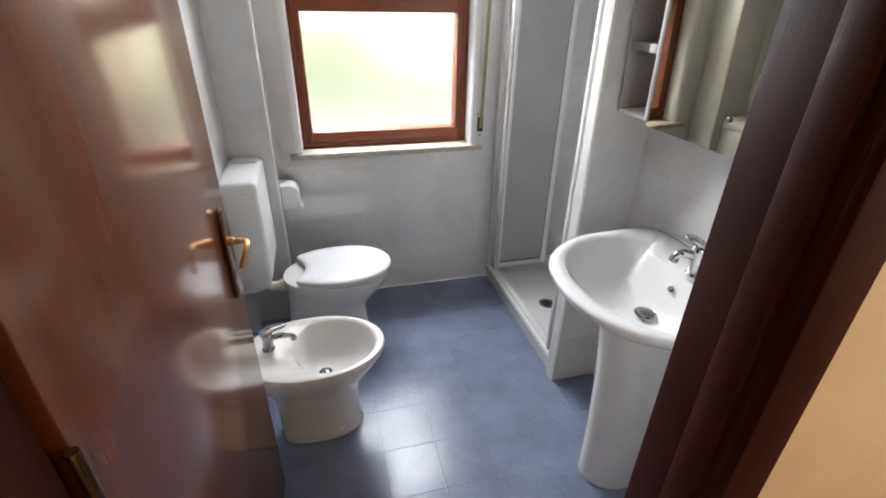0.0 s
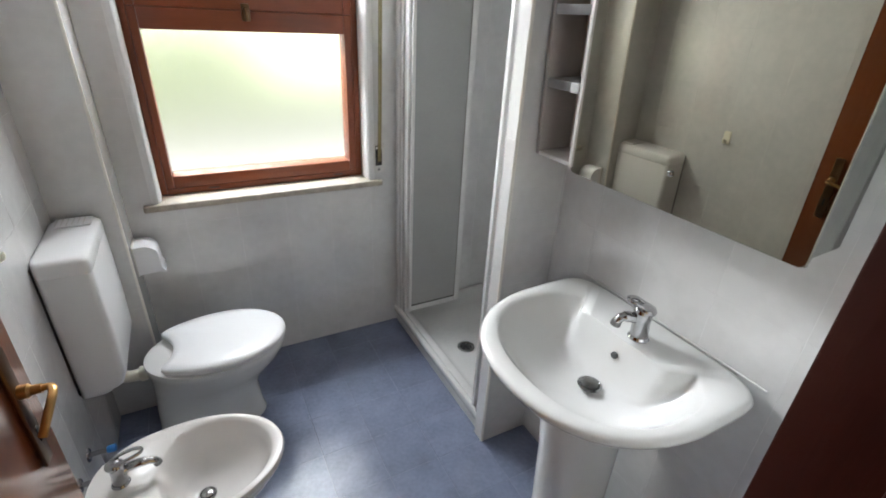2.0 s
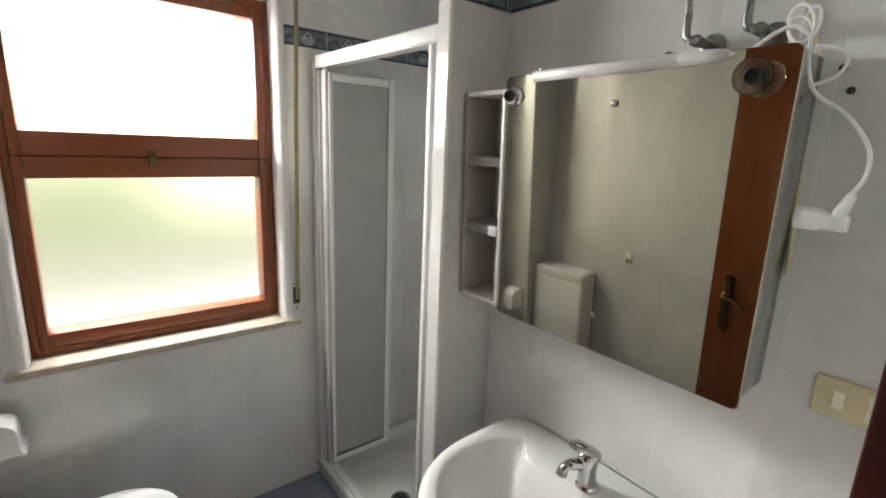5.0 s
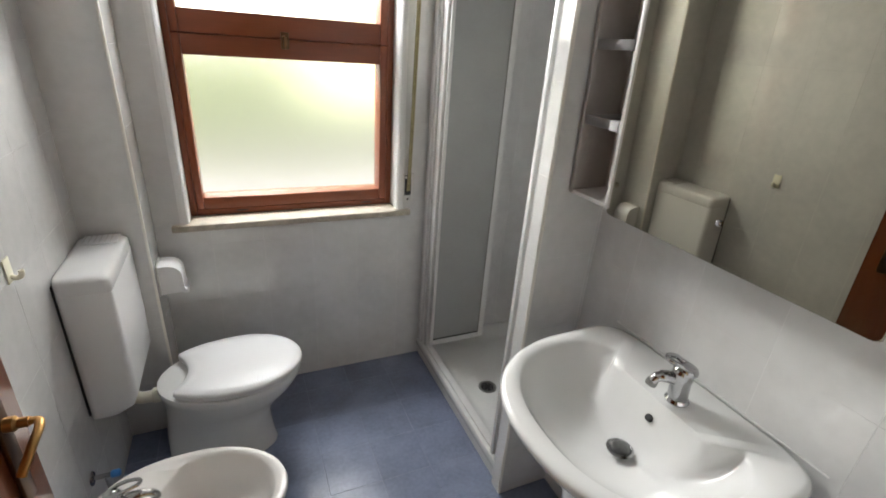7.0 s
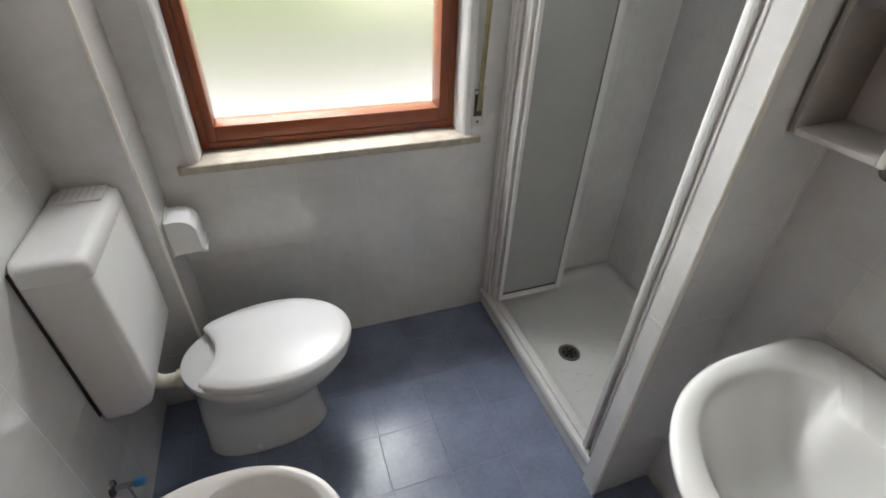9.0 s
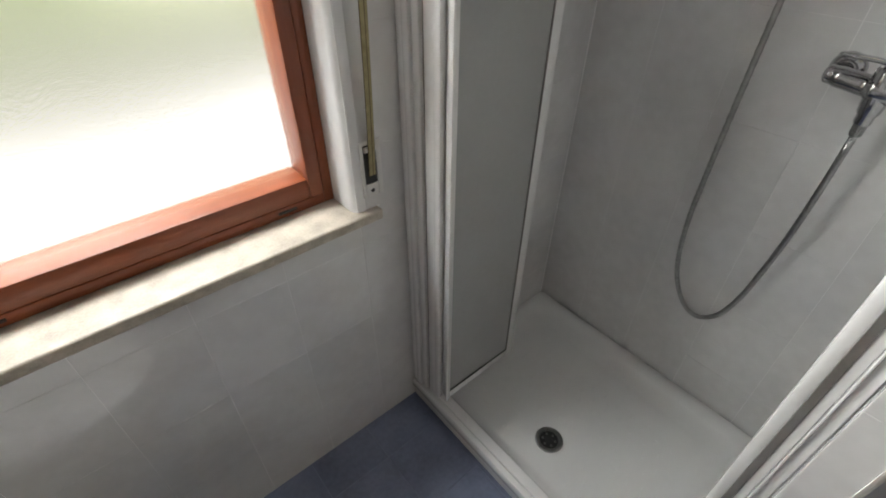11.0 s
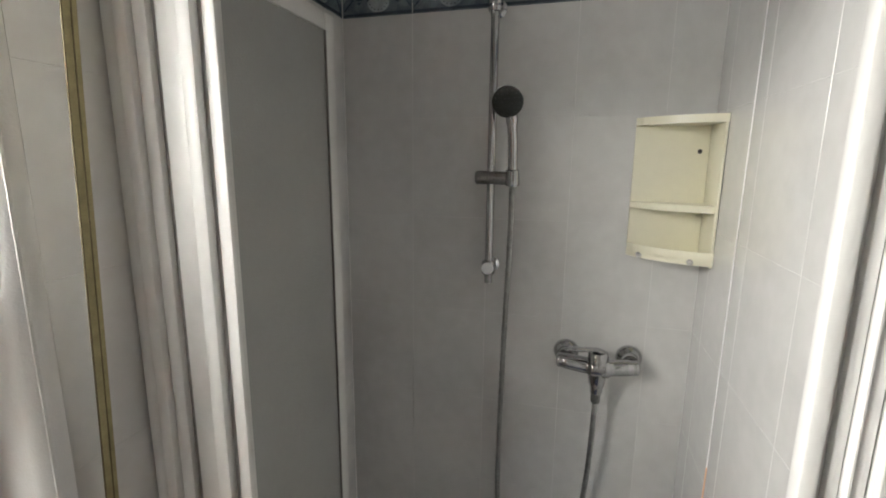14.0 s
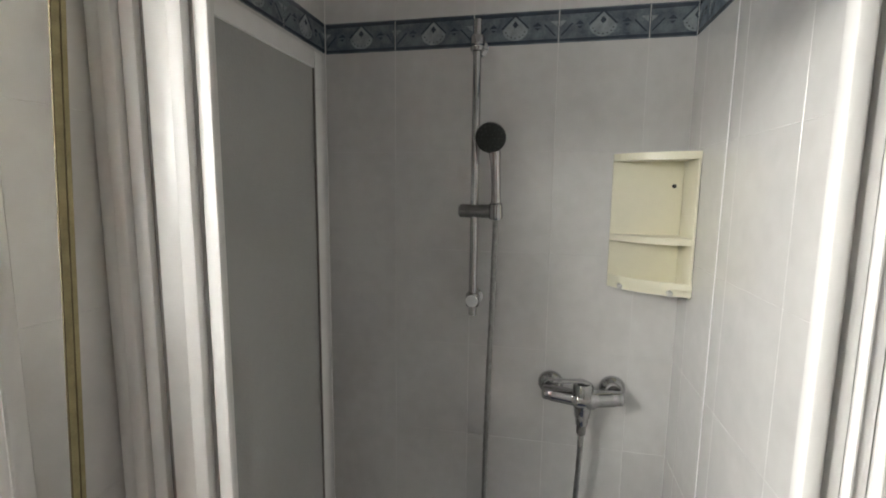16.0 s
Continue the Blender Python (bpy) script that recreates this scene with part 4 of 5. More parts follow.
part("bowl", loft(bmesh.new(), rings), CERAMIC, basin, smooth=70)
DR = (0.829, 0.732, 0.7060)
d = part("drain", lathe(bmesh.new(), [(0.031, 0.0), (0.032, 0.003), (0.027, 0.0055), (0.024, 0.003)], Matrix.Translation(DR), 32), CHROME, basin, "chrome drain ring", smooth=True)
part("plug", lathe(bmesh.new(), [(0.0215, 0.0032), (0.021, 0.008), (0.016, 0.0105), (0.004, 0.0112)], Matrix.Translation(DR), 28), DULL_CHROME, d, smooth=True)
part("overflow_hole", lathe(bmesh.new(), [(0.0095, -0.004), (0.009, 0.003), (0.0065, 0.0035)], aim((0.893, 0.729, 0.786), (-0.75, 0, 0.66)), 16), BLACK, basin, "dark overflow hole")


def oval(cx, cy, z, a, b, n=40, back=None):
    return [(cx + a * math.cos(2 * math.pi * i / n), cy + b * math.sin(2 * math.pi * i / n), z) for i in range(n)]


part("pedestal", loft(bmesh.new(), [oval(0.866, 0.735, 0.001, 0.127, 0.092), oval(0.866, 0.735, 0.012, 0.129, 0.094), oval(0.866, 0.735, 0.035, 0.125, 0.091), oval(0.860, 0.735, 0.25, 0.124, 0.090), oval(0.850, 0.735, 0.50, 0.130, 0.094), oval(0.842, 0.735, 0.62, 0.136, 0.098), oval(0.838, 0.735, 0.692, 0.142, 0.102)]),
     CERAMIC, basin, "white ceramic pedestal", smooth=60)
part("wall_seal", boxed(XS - 0.005, XS - 0.0003, WY - 0.292, WY + 0.292, RIM + 0.0035, RIM + 0.0075, 0.001), GROUT, basin)
basin_tap("basin_tap", "chrome single lever tap on the washbasin", (0.950, 0.716, 0.8345), 150, 0.98, 0.60)

yy = 0.672
v = thing("angle_valve", "chrome angle valve on the wall under the washbasin", "valve")
part("rosette", lathe(bmesh.new(), [(0.026, 0), (0.025, 0.004), (0.012, 0.009)], aim((XS - 0.0005, yy, 0.49), (-1, 0, 0)), 20), CHROME, v, smooth=True)
part("body", lathe(bmesh.new(), [(0.010, 0.006), (0.010, 0.036), (0.014, 0.040), (0.014, 0.062), (0.009, 0.066)], aim((XS, yy, 0.49), (-1, 0, 0)), 18), CHROME, v, smooth=True)
part("knob", lathe(bmesh.new(), [(0.010, 0.066), (0.013, 0.068), (0.013, 0.080), (0.009, 0.083)], aim((XS, yy, 0.49), (-1, 0, 0)), 12), GREY_PLASTIC, v, "grey plastic knob", smooth=True)
part("flexible_tube", sweep(bmesh.new(), spline([(XS - 0.051, yy, 0.501), (XS - 0.051, yy + 0.004, 0.55), (XS - 0.058, yy + 0.016, 0.63), (XS - 0.070, yy + 0.030, 0.698)], 6), 0.0055, 10), HOSE_METAL, v, smooth=True)

# ---- mirror cabinet ----
cab = thing("mirror_cabinet", "mirror cabinet with open side shelves", "mirror cabinet")
MXF = 0.925
M0, M1, MZ0, MZ1 = 0.434, 1.038, 1.190, 1.796
ring = [(y, z) for y, z, _ in rect_ring(M0, M1, MZ0, MZ1, 0, 0.014, 5)]
part("mirror", loft(bmesh.new(), [[(MXF + 0.001, M0 + (y - M0) * 0.997 + 0.001, MZ0 + (z - MZ0) * 0.997 + 0.001) for y, z in ring], [(MXF + 0.0022, y, z) for y, z in ring], [(MXF + 0.006, y, z) for y, z in ring]]), MIRROR, cab, "frameless mirror with rounded corners")
part("mirror_trim", boxed(MXF + 0.0062, MXF + 0.014, M0 + 0.002, M1 - 0.002, MZ0 + 0.002, MZ1 - 0.002, 0.001), CHROME, cab)
part("body", boxed(MXF + 0.030, XS - 0.001, M0 + 0.009, M1 - 0.02, MZ0 + 0.010, MZ1 - 0.006, 0.003), SILVERED, cab, "grey silvered cabinet body", smooth=True)
part("door_edge", boxed(MXF + 0.0142, MXF + 0.0298, M0 + 0.006, M1 - 0.004, MZ0 + 0.004, MZ1 - 0.004, 0.002), SILVERED, cab, smooth=True)
S0, S1, SZ0, SZ1, SXF = M1 + 0.002, 1.184, 1.205, 1.768, 0.920
sh = part("side_shelf", boxed(SXF + 0.118, XS - 0.001, S0, S1, SZ0, SZ1), SHELF_GREY, cab, "open cream laminate side shelf")
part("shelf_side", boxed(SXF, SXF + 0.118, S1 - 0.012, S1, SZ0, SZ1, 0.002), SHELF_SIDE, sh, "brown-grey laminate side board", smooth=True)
part("shelf_side", boxed(SXF, SXF + 0.118, S0 - 0.01, S0 + 0.002, SZ0, SZ1, 0.002), SHELF_GREY, sh, smooth=True)
for z in (SZ0, SZ1 - 0.011):
    part("shelf_end", boxed(SXF, SXF + 0.118, S0 + 0.002, S1 - 0.012, z, z + 0.011, 0.002), SHELF_GREY, sh, smooth=True)
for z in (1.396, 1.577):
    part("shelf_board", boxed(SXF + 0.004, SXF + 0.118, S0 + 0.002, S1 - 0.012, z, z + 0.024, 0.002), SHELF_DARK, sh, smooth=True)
part("shelf_clip", boxed(SXF - 0.001, SXF + 0.014, S0 + 0.004, S0 + 0.036, 1.395, 1.421, 0.003), PLASTIC, sh, "white plastic shelf clip", smooth=True)
cab.matrix_world = Matrix.Translation((XS, 0.736, MZ0)) @ pose(0, 0, 0, 0, -1.6, 0.35) @ Matrix.Translation((-XS, -0.736, -MZ0))
tube = thing("tube_lamp", "white tubular lamp along the mirror's top edge", "lamp")
part("tube", lathe(bmesh.new(), [(0.010, 0), (0.0125, 0.003), (0.0125, 0.33), (0.010, 0.333)], aim((0.910, 0.950, 1.786), (0, -1, 0)), 20), CERAMIC, tube, smooth=True)
part("end_socket", lathe(bmesh.new(), [(0.0105, 0.333), (0.0118, 0.336), (0.0112, 0.390), (0.0085, 0.412), (0.005, 0.416)], aim((0.910, 0.950, 1.786), (0, -1, 0)), 16), GREY_PLASTIC, tube, smooth=True)
for yy in (0.93, 0.64):
    part("clip", boxed(0.908, 0.935, yy - 0.006, yy + 0.006, 1.796, 1.803, 0.002), CHROME, tube, smooth=True)
for yy, glass in ((1.008, False), (0.487, True)):
    s = thing("lamp_socket", "empty bulb socket with a frosted glass cup on the mirror" if glass else "empty black bulb socket with a chrome ring on the mirror", "lamp socket")
    mm = aim((MXF - 0.0145, yy, 1.746), (-1, 0, -0.021))
    part("ring", lathe(bmesh.new(), [(0.015, 0), (0.016, 0.003), (0.0145, 0.010)] if glass else [(0.023, 0), (0.025, 0.003), (0.022, 0.010), (0.015, 0.014)], mm, 28), DULL_CHROME if glass else CHROME, s, smooth=True)
    part("socket", lathe(bmesh.new(), [(0.0125, 0.008), (0.0135, 0.010), (0.0135, 0.024), (0.011, 0.027), (0.0095, 0.020), (0.009, 0.018)], mm, 24), BLACK, s, "black bulb socket", smooth=True)
    if glass:
        part("glass_cup", lathe(bmesh.new(), [(0.015, 0.006), (0.021, 0.009), (0.026, 0.016), (0.0285, 0.026), (0.027, 0.026), (0.0245, 0.017), (0.020, 0.011), (0.014, 0.008)], mm, 32), CUP_GLASS, s, "frosted glass cup", smooth=True)
for zz in (1.276, 1.722):
    k = part("mirror_button", lathe(bmesh.new(), [(0.0068, 0), (0.0068, 0.004), (0.005, 0.006), (0.003, 0.0065)], aim((MXF + 0.001, 0.735, zz), (-1, 0, 0)), 18), CHROME, cab, "small chrome button", smooth=True)

# pipes and cables above the mirror
for yy, zz in ((0.660, 1.842), (0.556, 1.846)):
    v = thing("wall_valve", "old chrome stop valve with a braided hose above the mirror", "valve", group="valves above the mirror")
    part("rosette", lathe(bmesh.new(), [(0.024, 0), (0.023, 0.004), (0.012, 0.008)], aim((XS - 0.0005, yy - 0.03, zz - 0.01), (-1, 0, 0)), 20), DULL_CHROME, v, smooth=True)
    part("body", lathe(bmesh.new(), [(0.009, 0.006), (0.0095, 0.05), (0.0115, 0.055), (0.0115, 0.072), (0.007, 0.076)], aim((XS, yy - 0.03, zz - 0.01), (-1, 0, 0)), 16), DULL_CHROME, v, smooth=True)
    bm = boxed(0.985, 1.000, yy - 0.044, yy - 0.016, zz - 0.016, zz - 0.006, 0.002)
    part("butterfly_grip", bm, DULL_CHROME, v, smooth=True)
    part("elbow", sweep(bmesh.new(), spline([(1.008, yy - 0.03, zz - 0.004), (1.008, yy - 0.008, zz - 0.002), (1.008, yy, zz + 0.012), (1.008, yy, zz + 0.045)], 5), 0.0078, 14), DULL_CHROME, v, smooth=True)
    hp = spline([(1.008, yy, zz + 0.04), (1.010, yy + 0.008, zz + 0.12), (1.014, yy + 0.012, zz + 0.25), (1.02, yy + 0.01, zz + 0.42), (1.036, yy + 0.006, zz + 0.49), (XS - 0.001, yy + 0.004, zz + 0.51)], 14)
    part("braided_hose", sweep(bmesh.new(), hp, [0.0078 if i % 2 else 0.0066 for i in range(len(hp))], 10), HOSE_METAL, v, smooth=True)
cable = thing("lamp_cable", "loose white lamp cable tied in a bundle", "cable")
bm = sweep(bmesh.new(), spline([(0.910, 0.534, 1.786), (0.925, 0.51, 1.792), (0.940, 0.485, 1.815), (0.945, 0.462, 1.822), (0.950, 0.440, 1.806)], 8), 0.0032, 8)
part("lead", bm, WHITE_CABLE, cable, smooth=True)
for k, (ry, rz, tilt) in enumerate(((0.018, 0.040, 0.3), (0.013, 0.036, -0.1), (0.016, 0.032, 0.55))):
    loop = []
    for i in range(25):
        a = 2 * math.pi * i / 24
        yy, zz = ry * math.sin(a), rz * (1 - math.cos(a)) * 0.7
        loop.append((0.952 + 0.006 * k + 0.006 * math.sin(a), 0.448 + yy * math.cos(tilt) + zz * math.sin(tilt), 1.800 + zz * math.cos(tilt) - yy * math.sin(tilt)))
    part("loop", sweep(bmesh.new(), loop, 0.0023, 8), WHITE_CABLE, cable, smooth=True)
loop = [(0.953, 0.432 - 0.045 * math.sin(math.pi * i / 14) * (1 - 0.15 * i / 14), 1.79 - 0.055 * (1 - math.cos(math.pi * i / 14)) / 2) for i in range(15)]
part("loop", sweep(bmesh.new(), loop, 0.003, 8), WHITE_CABLE, cable, smooth=True)
part("drop", sweep(bmesh.new(), spline([(0.951, 0.440, 1.806), (0.953, 0.436, 1.760), (0.953, 0.420, 1.722), (0.952, 0.378, 1.690), (0.95, 0.345, 1.645), (0.949, 0.340, 1.605), (0.949, 0.352, 1.575)], 8), 0.0030, 8), WHITE_CABLE, cable, smooth=True)
bm = lathe(bmesh.new(), [(0.005, 0), (0.007, 0.004), (0.0095, 0.032), (0.009, 0.036)], aim((0.949, 0.350, 1.577), (0, 0.32, -1)), 14)
box(bm, 0.942, 0.956, 0.346, 0.378, 1.520, 1.545, 0.004)
part("plug", bm, PLASTIC, cable, "white plug", smooth=True)
part("coupling", lathe(bmesh.new(), [(0.0165, 0), (0.0175, 0.003), (0.0175, 0.030), (0.0145, 0.034), (0.012, 0.044), (0.010, 0.046)], aim((0.949, 0.413, 1.535), (0, -1, 0)), 20), PLASTIC, cable, "round white coupling", smooth=True)
old = tagged(part("old_cable", sweep(bmesh.new(), spline([(1.050, 0.505, 2.25), (1.052, 0.50, 2.05), (1.053, 0.49, 1.90), (1.054, 0.456, 1.80), (1.055, 0.452, 1.70), (1.055, 0.447, 1.60), (1.055, 0.440, 1.50), (1.056, 0.436, 1.42)], 8), 0.0035, 8), BEIGE_CABLE, smooth=True), "yellowed old cable down the tiled wall", "cable")
for yy, zz in ((0.418, 1.772), (0.402, 1.736)):
    tagged(part("wall_plug", lathe(bmesh.new(), [(0.006, 0), (0.006, 0.004), (0.003, 0.006), (0.003, 0.012)], aim((XS - 0.0005, yy, zz), (-1, 0, 0)), 12), BLACK, smooth=True), "dark wall plug in the tiles", "wall plug", group="wall plugs")

switch = thing("switch_plate", "beige switch plate with a rocker and a socket", "light switch")
part("plate", boxed(XS - 0.009, XS - 0.0005, 0.245, 0.362, 1.186, 1.258, 0.003, 3), BEIGE, switch, smooth=True)
part("rocker", boxed(XS - 0.0125, XS - 0.0085, 0.318, 0.334, 1.206, 1.238, 0.0015), CREAM, switch, "cream rocker", smooth=True)
sk = part("socket", boxed(XS - 0.0112, XS - 0.0085, 0.268, 0.288, 1.198, 1.246, 0.0015), CREAM, switch, smooth=True)
for zz in (1.210, 1.222, 1.234):
    part("hole", lathe(bmesh.new(), [(0.0028, 0), (0.0024, 0.0006)], aim((XS - 0.0111, 0.278, zz), (-1, 0, 0)), 10), BLACK, sk)

# ---- small wall things ----
hook = thing("coat_hook", "cream plastic stick-on hook on the tiles", "hook")
part("plate", boxed(XL + 0.0005, XL + 0.004, 1.412, 1.446, 0.985, 1.045, 0.002), CREAM, hook, smooth=True)
part("arm", sweep(bmesh.new(), spline([(XL + 0.003, 1.429, 1.000), (XL + 0.012, 1.429, 0.994), (XL + 0.021, 1.429, 0.997), (XL + 0.025, 1.429, 1.006), (XL + 0.024, 1.429, 1.013)], 6), 0.006, 12), CREAM, hook, smooth=True)

tp = thing("toilet_paper_holder", "white plastic toilet paper holder with a hood", "paper holder")
P0, P1 = 1.992, 2.088


def hood_ring(y):
    n = 12
    pts_ = [(COLX + 0.001, 0.724), (COLX + 0.035, 0.727)]
    for i in range(n + 1):
        a = radians(90 * i / n)
        pts_.append((COLX + 0.040 + 0.045 * math.sin(a), 0.681 + 0.045 * math.cos(a)))
    pts_ += [(COLX + 0.086, 0.632), (COLX + 0.093, 0.620), (COLX + 0.091, 0.616), (COLX + 0.001, 0.610)]
    return [(x, y, z) for x, z in pts_]


part("hood", loft(bmesh.new(), [hood_ring(P0), hood_ring(P0 + 0.002), hood_ring(P1)]), PLASTIC, tp, smooth=30)
part("tear_flap", boxed(COLX + 0.080, COLX + 0.098, P0 + 0.004, P1 - 0.004, 0.606, 0.616, 0.002), PLASTIC, tp, smooth=True)
part("back_plate", boxed(COLX + 0.0005, COLX + 0.008, P0 - 0.003, P1 + 0.003, 0.606, 0.730, 0.003), GREY_PLASTIC, tp, smooth=True)

# ---- tiles ----
_cache = {}


def tile_mesh(w, h, thick, mat, bevel):
    key = (round(w, 3), round(h, 3), mat.name)
    if key not in _cache:
        c = bevel
        v = [(0, 0, 0), (w, 0, 0), (w, h, 0), (0, h, 0), (0, 0, thick - c), (w, 0, thick - c), (w, h, thick - c), (0, h, thick - c),
             (c, c, thick), (w - c, c, thick), (w - c, h - c, thick), (c, h - c, thick)]
        f = [(0, 1, 5, 4), (1, 2, 6, 5), (2, 3, 7, 6), (3, 0, 4, 7), (4, 5, 9, 8), (5, 6, 10, 9), (6, 7, 11, 10), (7, 4, 8, 11), (8, 9, 10, 11)]
        me = bpy.data.meshes.new("tile")
        me.from_pydata(v, [], f)
        me.materials.append(mat)
        _cache[key] = me
    return _cache[key]


def border_mesh(w, h):
    """A border tile: dark edge bands, pale fans, diamonds and lines, all in low relief."""
    key = ("border", round(w, 3))
    if key in _cache:
        return _cache[key]
    t = TH
    bm_ = bmesh.new()
    box(bm_, 0, w, 0, h, 0, t)
    n0 = len(bm_.faces)

    def add(poly, mat_index, dz):
        clip = [(min(max(x, 0.002), w - 0.002), y) for x, y in poly]
        if max(x for x, _ in clip) - min(x for x, _ in clip) < 0.002:
            return
        a = [bm_.verts.new((x, y, t + dz)) for x, y in clip]
        b = [bm_.verts.new((x, y, t - 0.0005)) for x, y in clip]
        fs = [bm_.faces.new(a)] + [bm_.faces.new((a[i], a[(i + 1) % len(a)], b[(i + 1) % len(a)], b[i])) for i in range(len(a))]
        for q in fs:
            q.material_index = mat_index

    add([(0.002, 0.003), (w - 0.002, 0.003), (w - 0.002, 0.010), (0.002, 0.009)], 1, 0.0003)
    add([(0.002, h - 0.012), (w - 0.002, h - 0.010), (w - 0.002, h - 0.003), (0.002, h - 0.003)], 1, 0.0003)
    cx, cy = 0.098, h / 2
    fan = [(cx + 0.030 * math.cos(radians(a)), cy - 0.004 + 0.024 * math.sin(radians(a))) for a in range(180, 361, 20)]
    add(fan + [(cx, cy + 0.026)], 2, 0.0004)
    for k in range(7):
        a = radians(195 + k * 25)
        px, py = cx + 0.023 * math.cos(a), cy - 0.004 + 0.018 * math.sin(a)
        add([(px - 0.0016, py - 0.0012), (px + 0.0016, py - 0.0012), (px + 0.0016, py + 0.0012), (px - 0.0016, py + 0.0012)], 1, 0.0006)
    add([(cx - 0.007, cy + 0.008), (cx, cy + 0.0), (cx + 0.007, cy + 0.008), (cx, cy + 0.017)], 1, 0.0006)
    for sx in (-1, 1):
        add([(cx + sx * 0.030, cy - 0.002), (cx + sx * 0.032, cy + 0.001), (cx + sx * 0.002, cy + 0.030), (cx, cy + 0.027)], 1, 0.0006)
        ox = cx + sx * 0.052
        add([(ox - 0.010, cy + 0.002), (ox + 0.010, cy + 0.002), (ox, cy + 0.011)], 1, 0.0005)
        add([(ox - 0.006, cy - 0.002), (ox + 0.006, cy - 0.002), (ox, cy - 0.008)], 1, 0.0005)
        add([(ox + sx * 0.015, cy + 0.004), (ox + sx * 0.018, cy + 0.006), (ox + sx * 0.043, cy - 0.020), (ox + sx * 0.040, cy - 0.022)], 1, 0.0005)
        add([(ox + sx * 0.030, cy + 0.012), (ox + sx * 0.046, cy + 0.012), (ox + sx * 0.046, cy - 0.002)], 2, 0.0004)
    bmesh.ops.recalc_face_normals(bm_, faces=bm_.faces)
    me = bpy.data.meshes.new("border_tile")
    bm_.to_mesh(me)
    bm_.free()
    for m in (BORDER_BLUE, BORDER_DARK, BORDER_PALE):
        me.materials.append(m)
    _cache[key] = me
    return me


JOINT, BED = 0.0012, 0.0004   # upright and level joints of the wall tiles
rng = random.Random(4)


def minus(r, o):
    """A rectangle less another, as up to four rectangles."""
    a0, a1, b0, b1 = r
    c0, c1, d0, d1 = o
    if c0 >= a1 or c1 <= a0 or d0 >= b1 or d1 <= b0:
        return [r]
    out = []
    if b0 < d0:
        out.append((a0, a1, b0, d0))
    if b1 > d1:
        out.append((a0, a1, d1, b1))
    lo, hi = max(b0, d0), min(b1, d1)
    if a0 < c0:
        out.append((a0, c0, lo, hi))
    if a1 > c1:
        out.append((c1, a1, lo, hi))
    return out


ROWS_Z = [(BORDER0 - 0.25 * (k + 1), BORDER0 - 0.25 * k) for k in range(8)] + [(BORDER1, BORDER1 + 0.25), (BORDER1 + 0.25, BORDER1 + 0.5)]


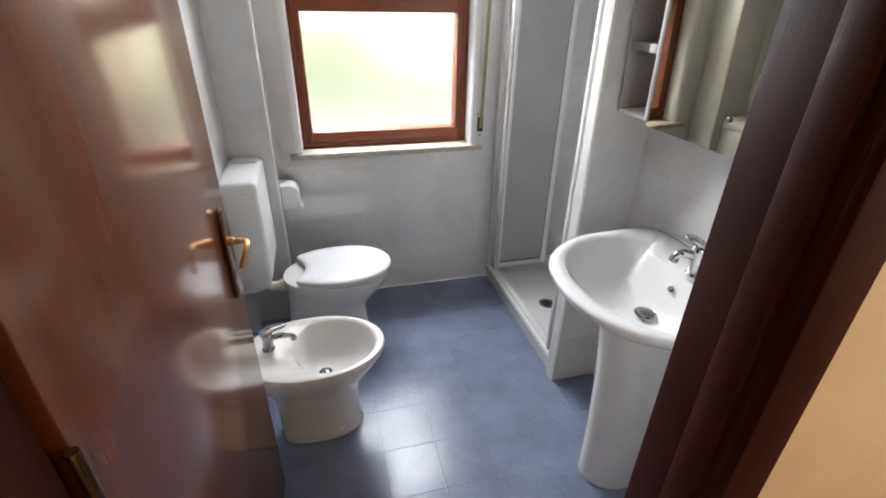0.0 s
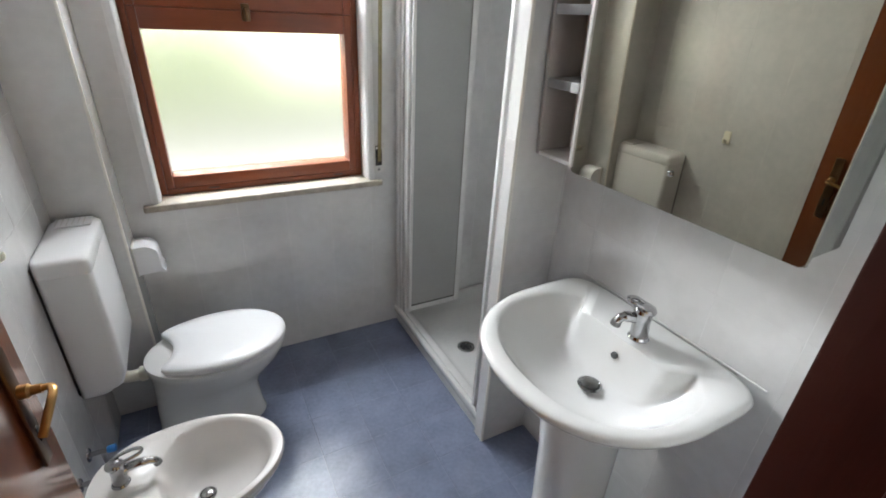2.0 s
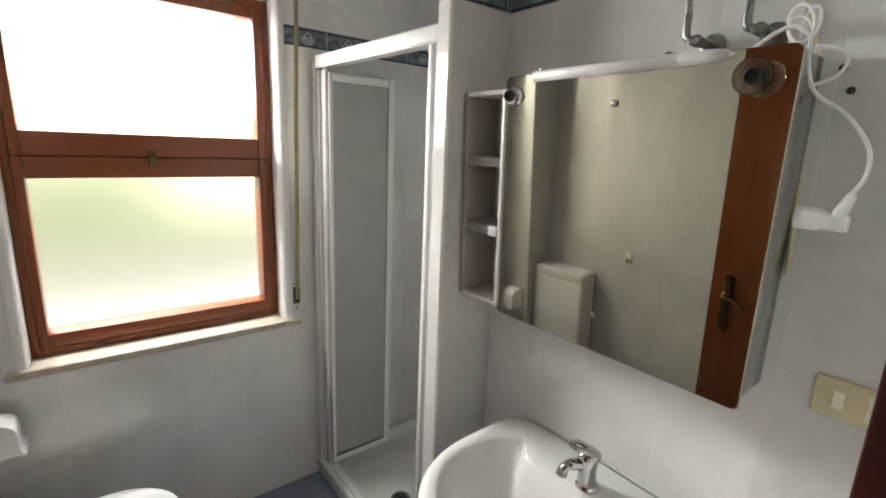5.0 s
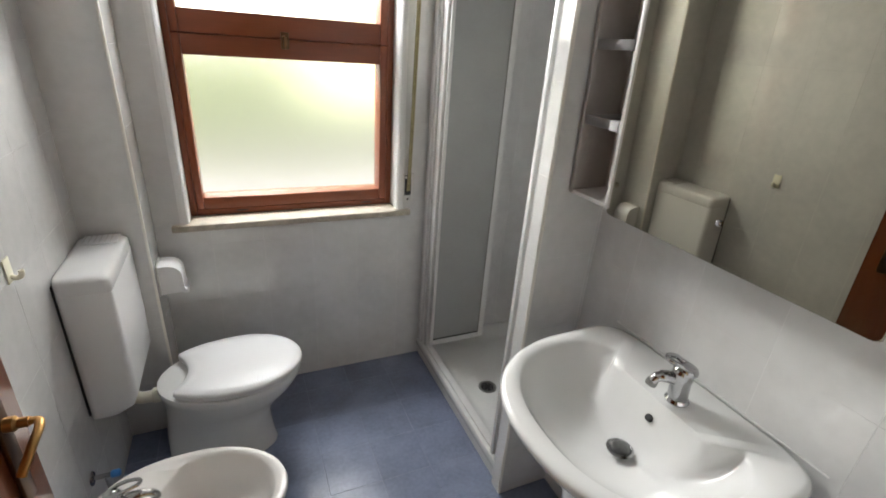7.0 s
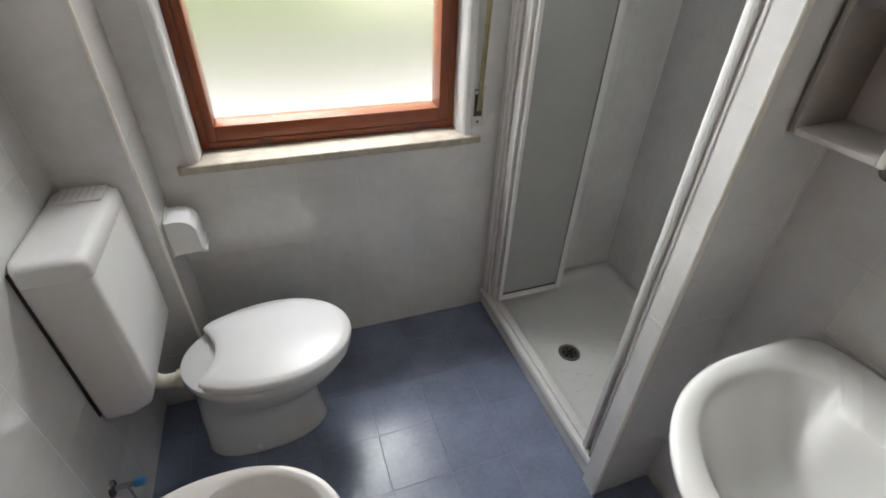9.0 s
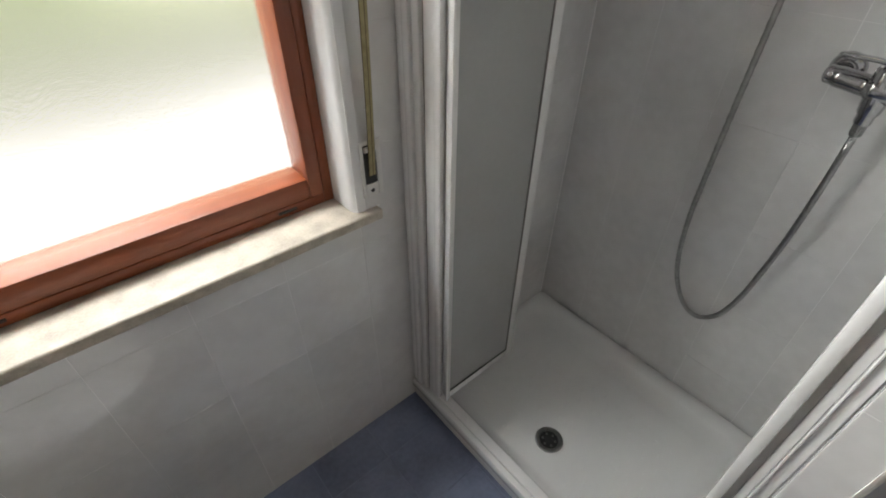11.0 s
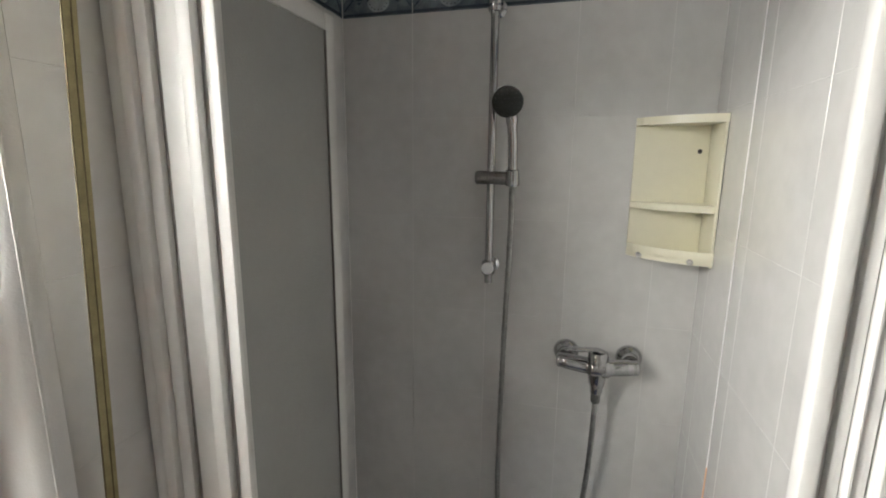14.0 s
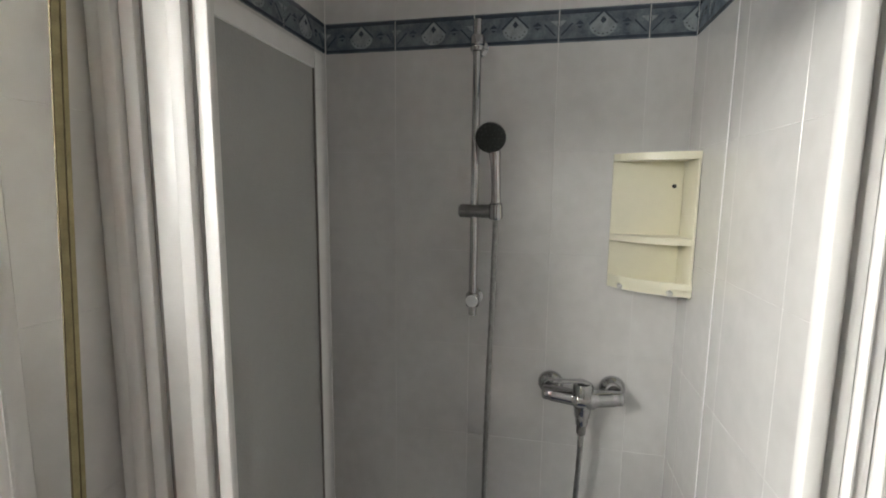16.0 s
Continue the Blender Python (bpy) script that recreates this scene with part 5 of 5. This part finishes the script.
def clad(wall, origin, along, normal, u0, u1, first, holes=(), mat=None):
    """Sets wall tiles 20 x 25 cm and a border row on a wall; u runs along the wall, first is the place of one joint."""
    U, Nn, O = Vector(along), Vector(normal), Vector(origin)
    Z = Vector((0, 0, 1))
    flip = U.cross(Z).dot(Nn) < 0
    m3 = Matrix((U, Z, Nn)).transposed() if not flip else None
    rows = [(a, b, False) for a, b in ROWS_Z] + [(BORDER0, BORDER1, True)]
    k0 = math.floor((u0 - first) / 0.2)
    for za, zb, border in rows:
        za, zb = max(za, 0.001), min(zb, CEIL - 0.001)
        k = k0
        while first + k * 0.2 < u1:
            a, b = max(first + k * 0.2, u0), min(first + (k + 1) * 0.2, u1)
            k += 1
            rects = [(a, b, za, zb)]
            for h in holes:
                rects = [q for r in rects for q in minus(r, h)]
            for ra, rb, rc, rd in rects:
                w, hgt = rb - ra - JOINT, rd - rc - BED
                if w < 0.006 or hgt < 0.006:
                    continue
                me = border_mesh(w, hgt) if border else tile_mesh(w, hgt, TH, WALL_TILE, 0.0004)
                ob = new("border_tile" if border else "tile", me)
                ob.parent = wall
                tiltm = Euler((rng.uniform(-1, 1) * 0.0007, rng.uniform(-1, 1) * 0.0007, 0)).to_matrix().to_4x4()
                if not flip:
                    p = O + U * (ra + JOINT / 2) + Z * (rc + BED / 2) - Nn * TH
                    mm = Matrix.Translation(p) @ m3.to_4x4()
                else:
                    p = O + U * (rb - JOINT / 2) + Z * (rc + BED / 2) - Nn * TH
                    mm = Matrix.Translation(p) @ Matrix((-U, Z, Nn)).transposed().to_4x4()
                ob.matrix_local = mm @ tiltm


clad(wall_left, (XL, 0, 0), (0, 1, 0), (1, 0, 0), YD, COLY, 1.44)
clad(column, (0, COLY, 0), (1, 0, 0), (0, -1, 0), XL, COLX, COLX)
clad(column, (COLX, 0, 0), (0, 1, 0), (1, 0, 0), COLY, YW, YW)
clad(wall_window, (0, YW, 0), (1, 0, 0), (0, -1, 0), COLX, XB, 0.932, holes=[(x0 - 0.026, x1 + 0.026, z0 - 0.03, z1 + 0.003), (x0 - 0.06, x1 + 0.062, z0 - 0.03, z0 + 0.001)])
clad(wall_shower, (XB, 0, 0), (0, 1, 0), (-1, 0, 0), YP1, YW, 1.546)
clad(wall_partition, (0, YP1, 0), (1, 0, 0), (0, 1, 0), XP, XB, 1.259)
clad(wall_partition, (XP, 0, 0), (0, 1, 0), (-1, 0, 0), YP0, YP1, YP0)
clad(wall_partition, (0, YP0, 0), (1, 0, 0), (0, -1, 0), XP, XS, XP)
clad(wall_basin, (XS, 0, 0), (0, 1, 0), (-1, 0, 0), YD, YP0, 0.624)
clad(wall_door, (0, YD, 0), (1, 0, 0), (0, 1, 0), XL, XS, 0.45, holes=[(DX0 - 0.08, DX1 + 0.07, 0, DH + 0.055)])

floor_ob = bpy.data.objects["floor"]
FJ = 0.0016
for i in range(-6, 6):
    for j in range(-8, 5):
        a, b = max(0.452 + 0.2 * i, XL), min(0.452 + 0.2 * (i + 1), XS)
        c, e = max(1.398 + 0.2 * j, 0.10), min(1.398 + 0.2 * (j + 1), YW)
        if b - a < 0.01 or e - c < 0.01:
            continue
        ob = new("floor_tile", tile_mesh(b - a - FJ, e - c - FJ, 0.008, FLOOR_TILE, 0.0010))
        ob.parent = floor_ob
        ob.matrix_local = pose(a + FJ / 2, c + FJ / 2, -0.008 + rng.uniform(-0.0003, 0.0003), rng.uniform(-1, 1) * 0.10, rng.uniform(-1, 1) * 0.10, 0)
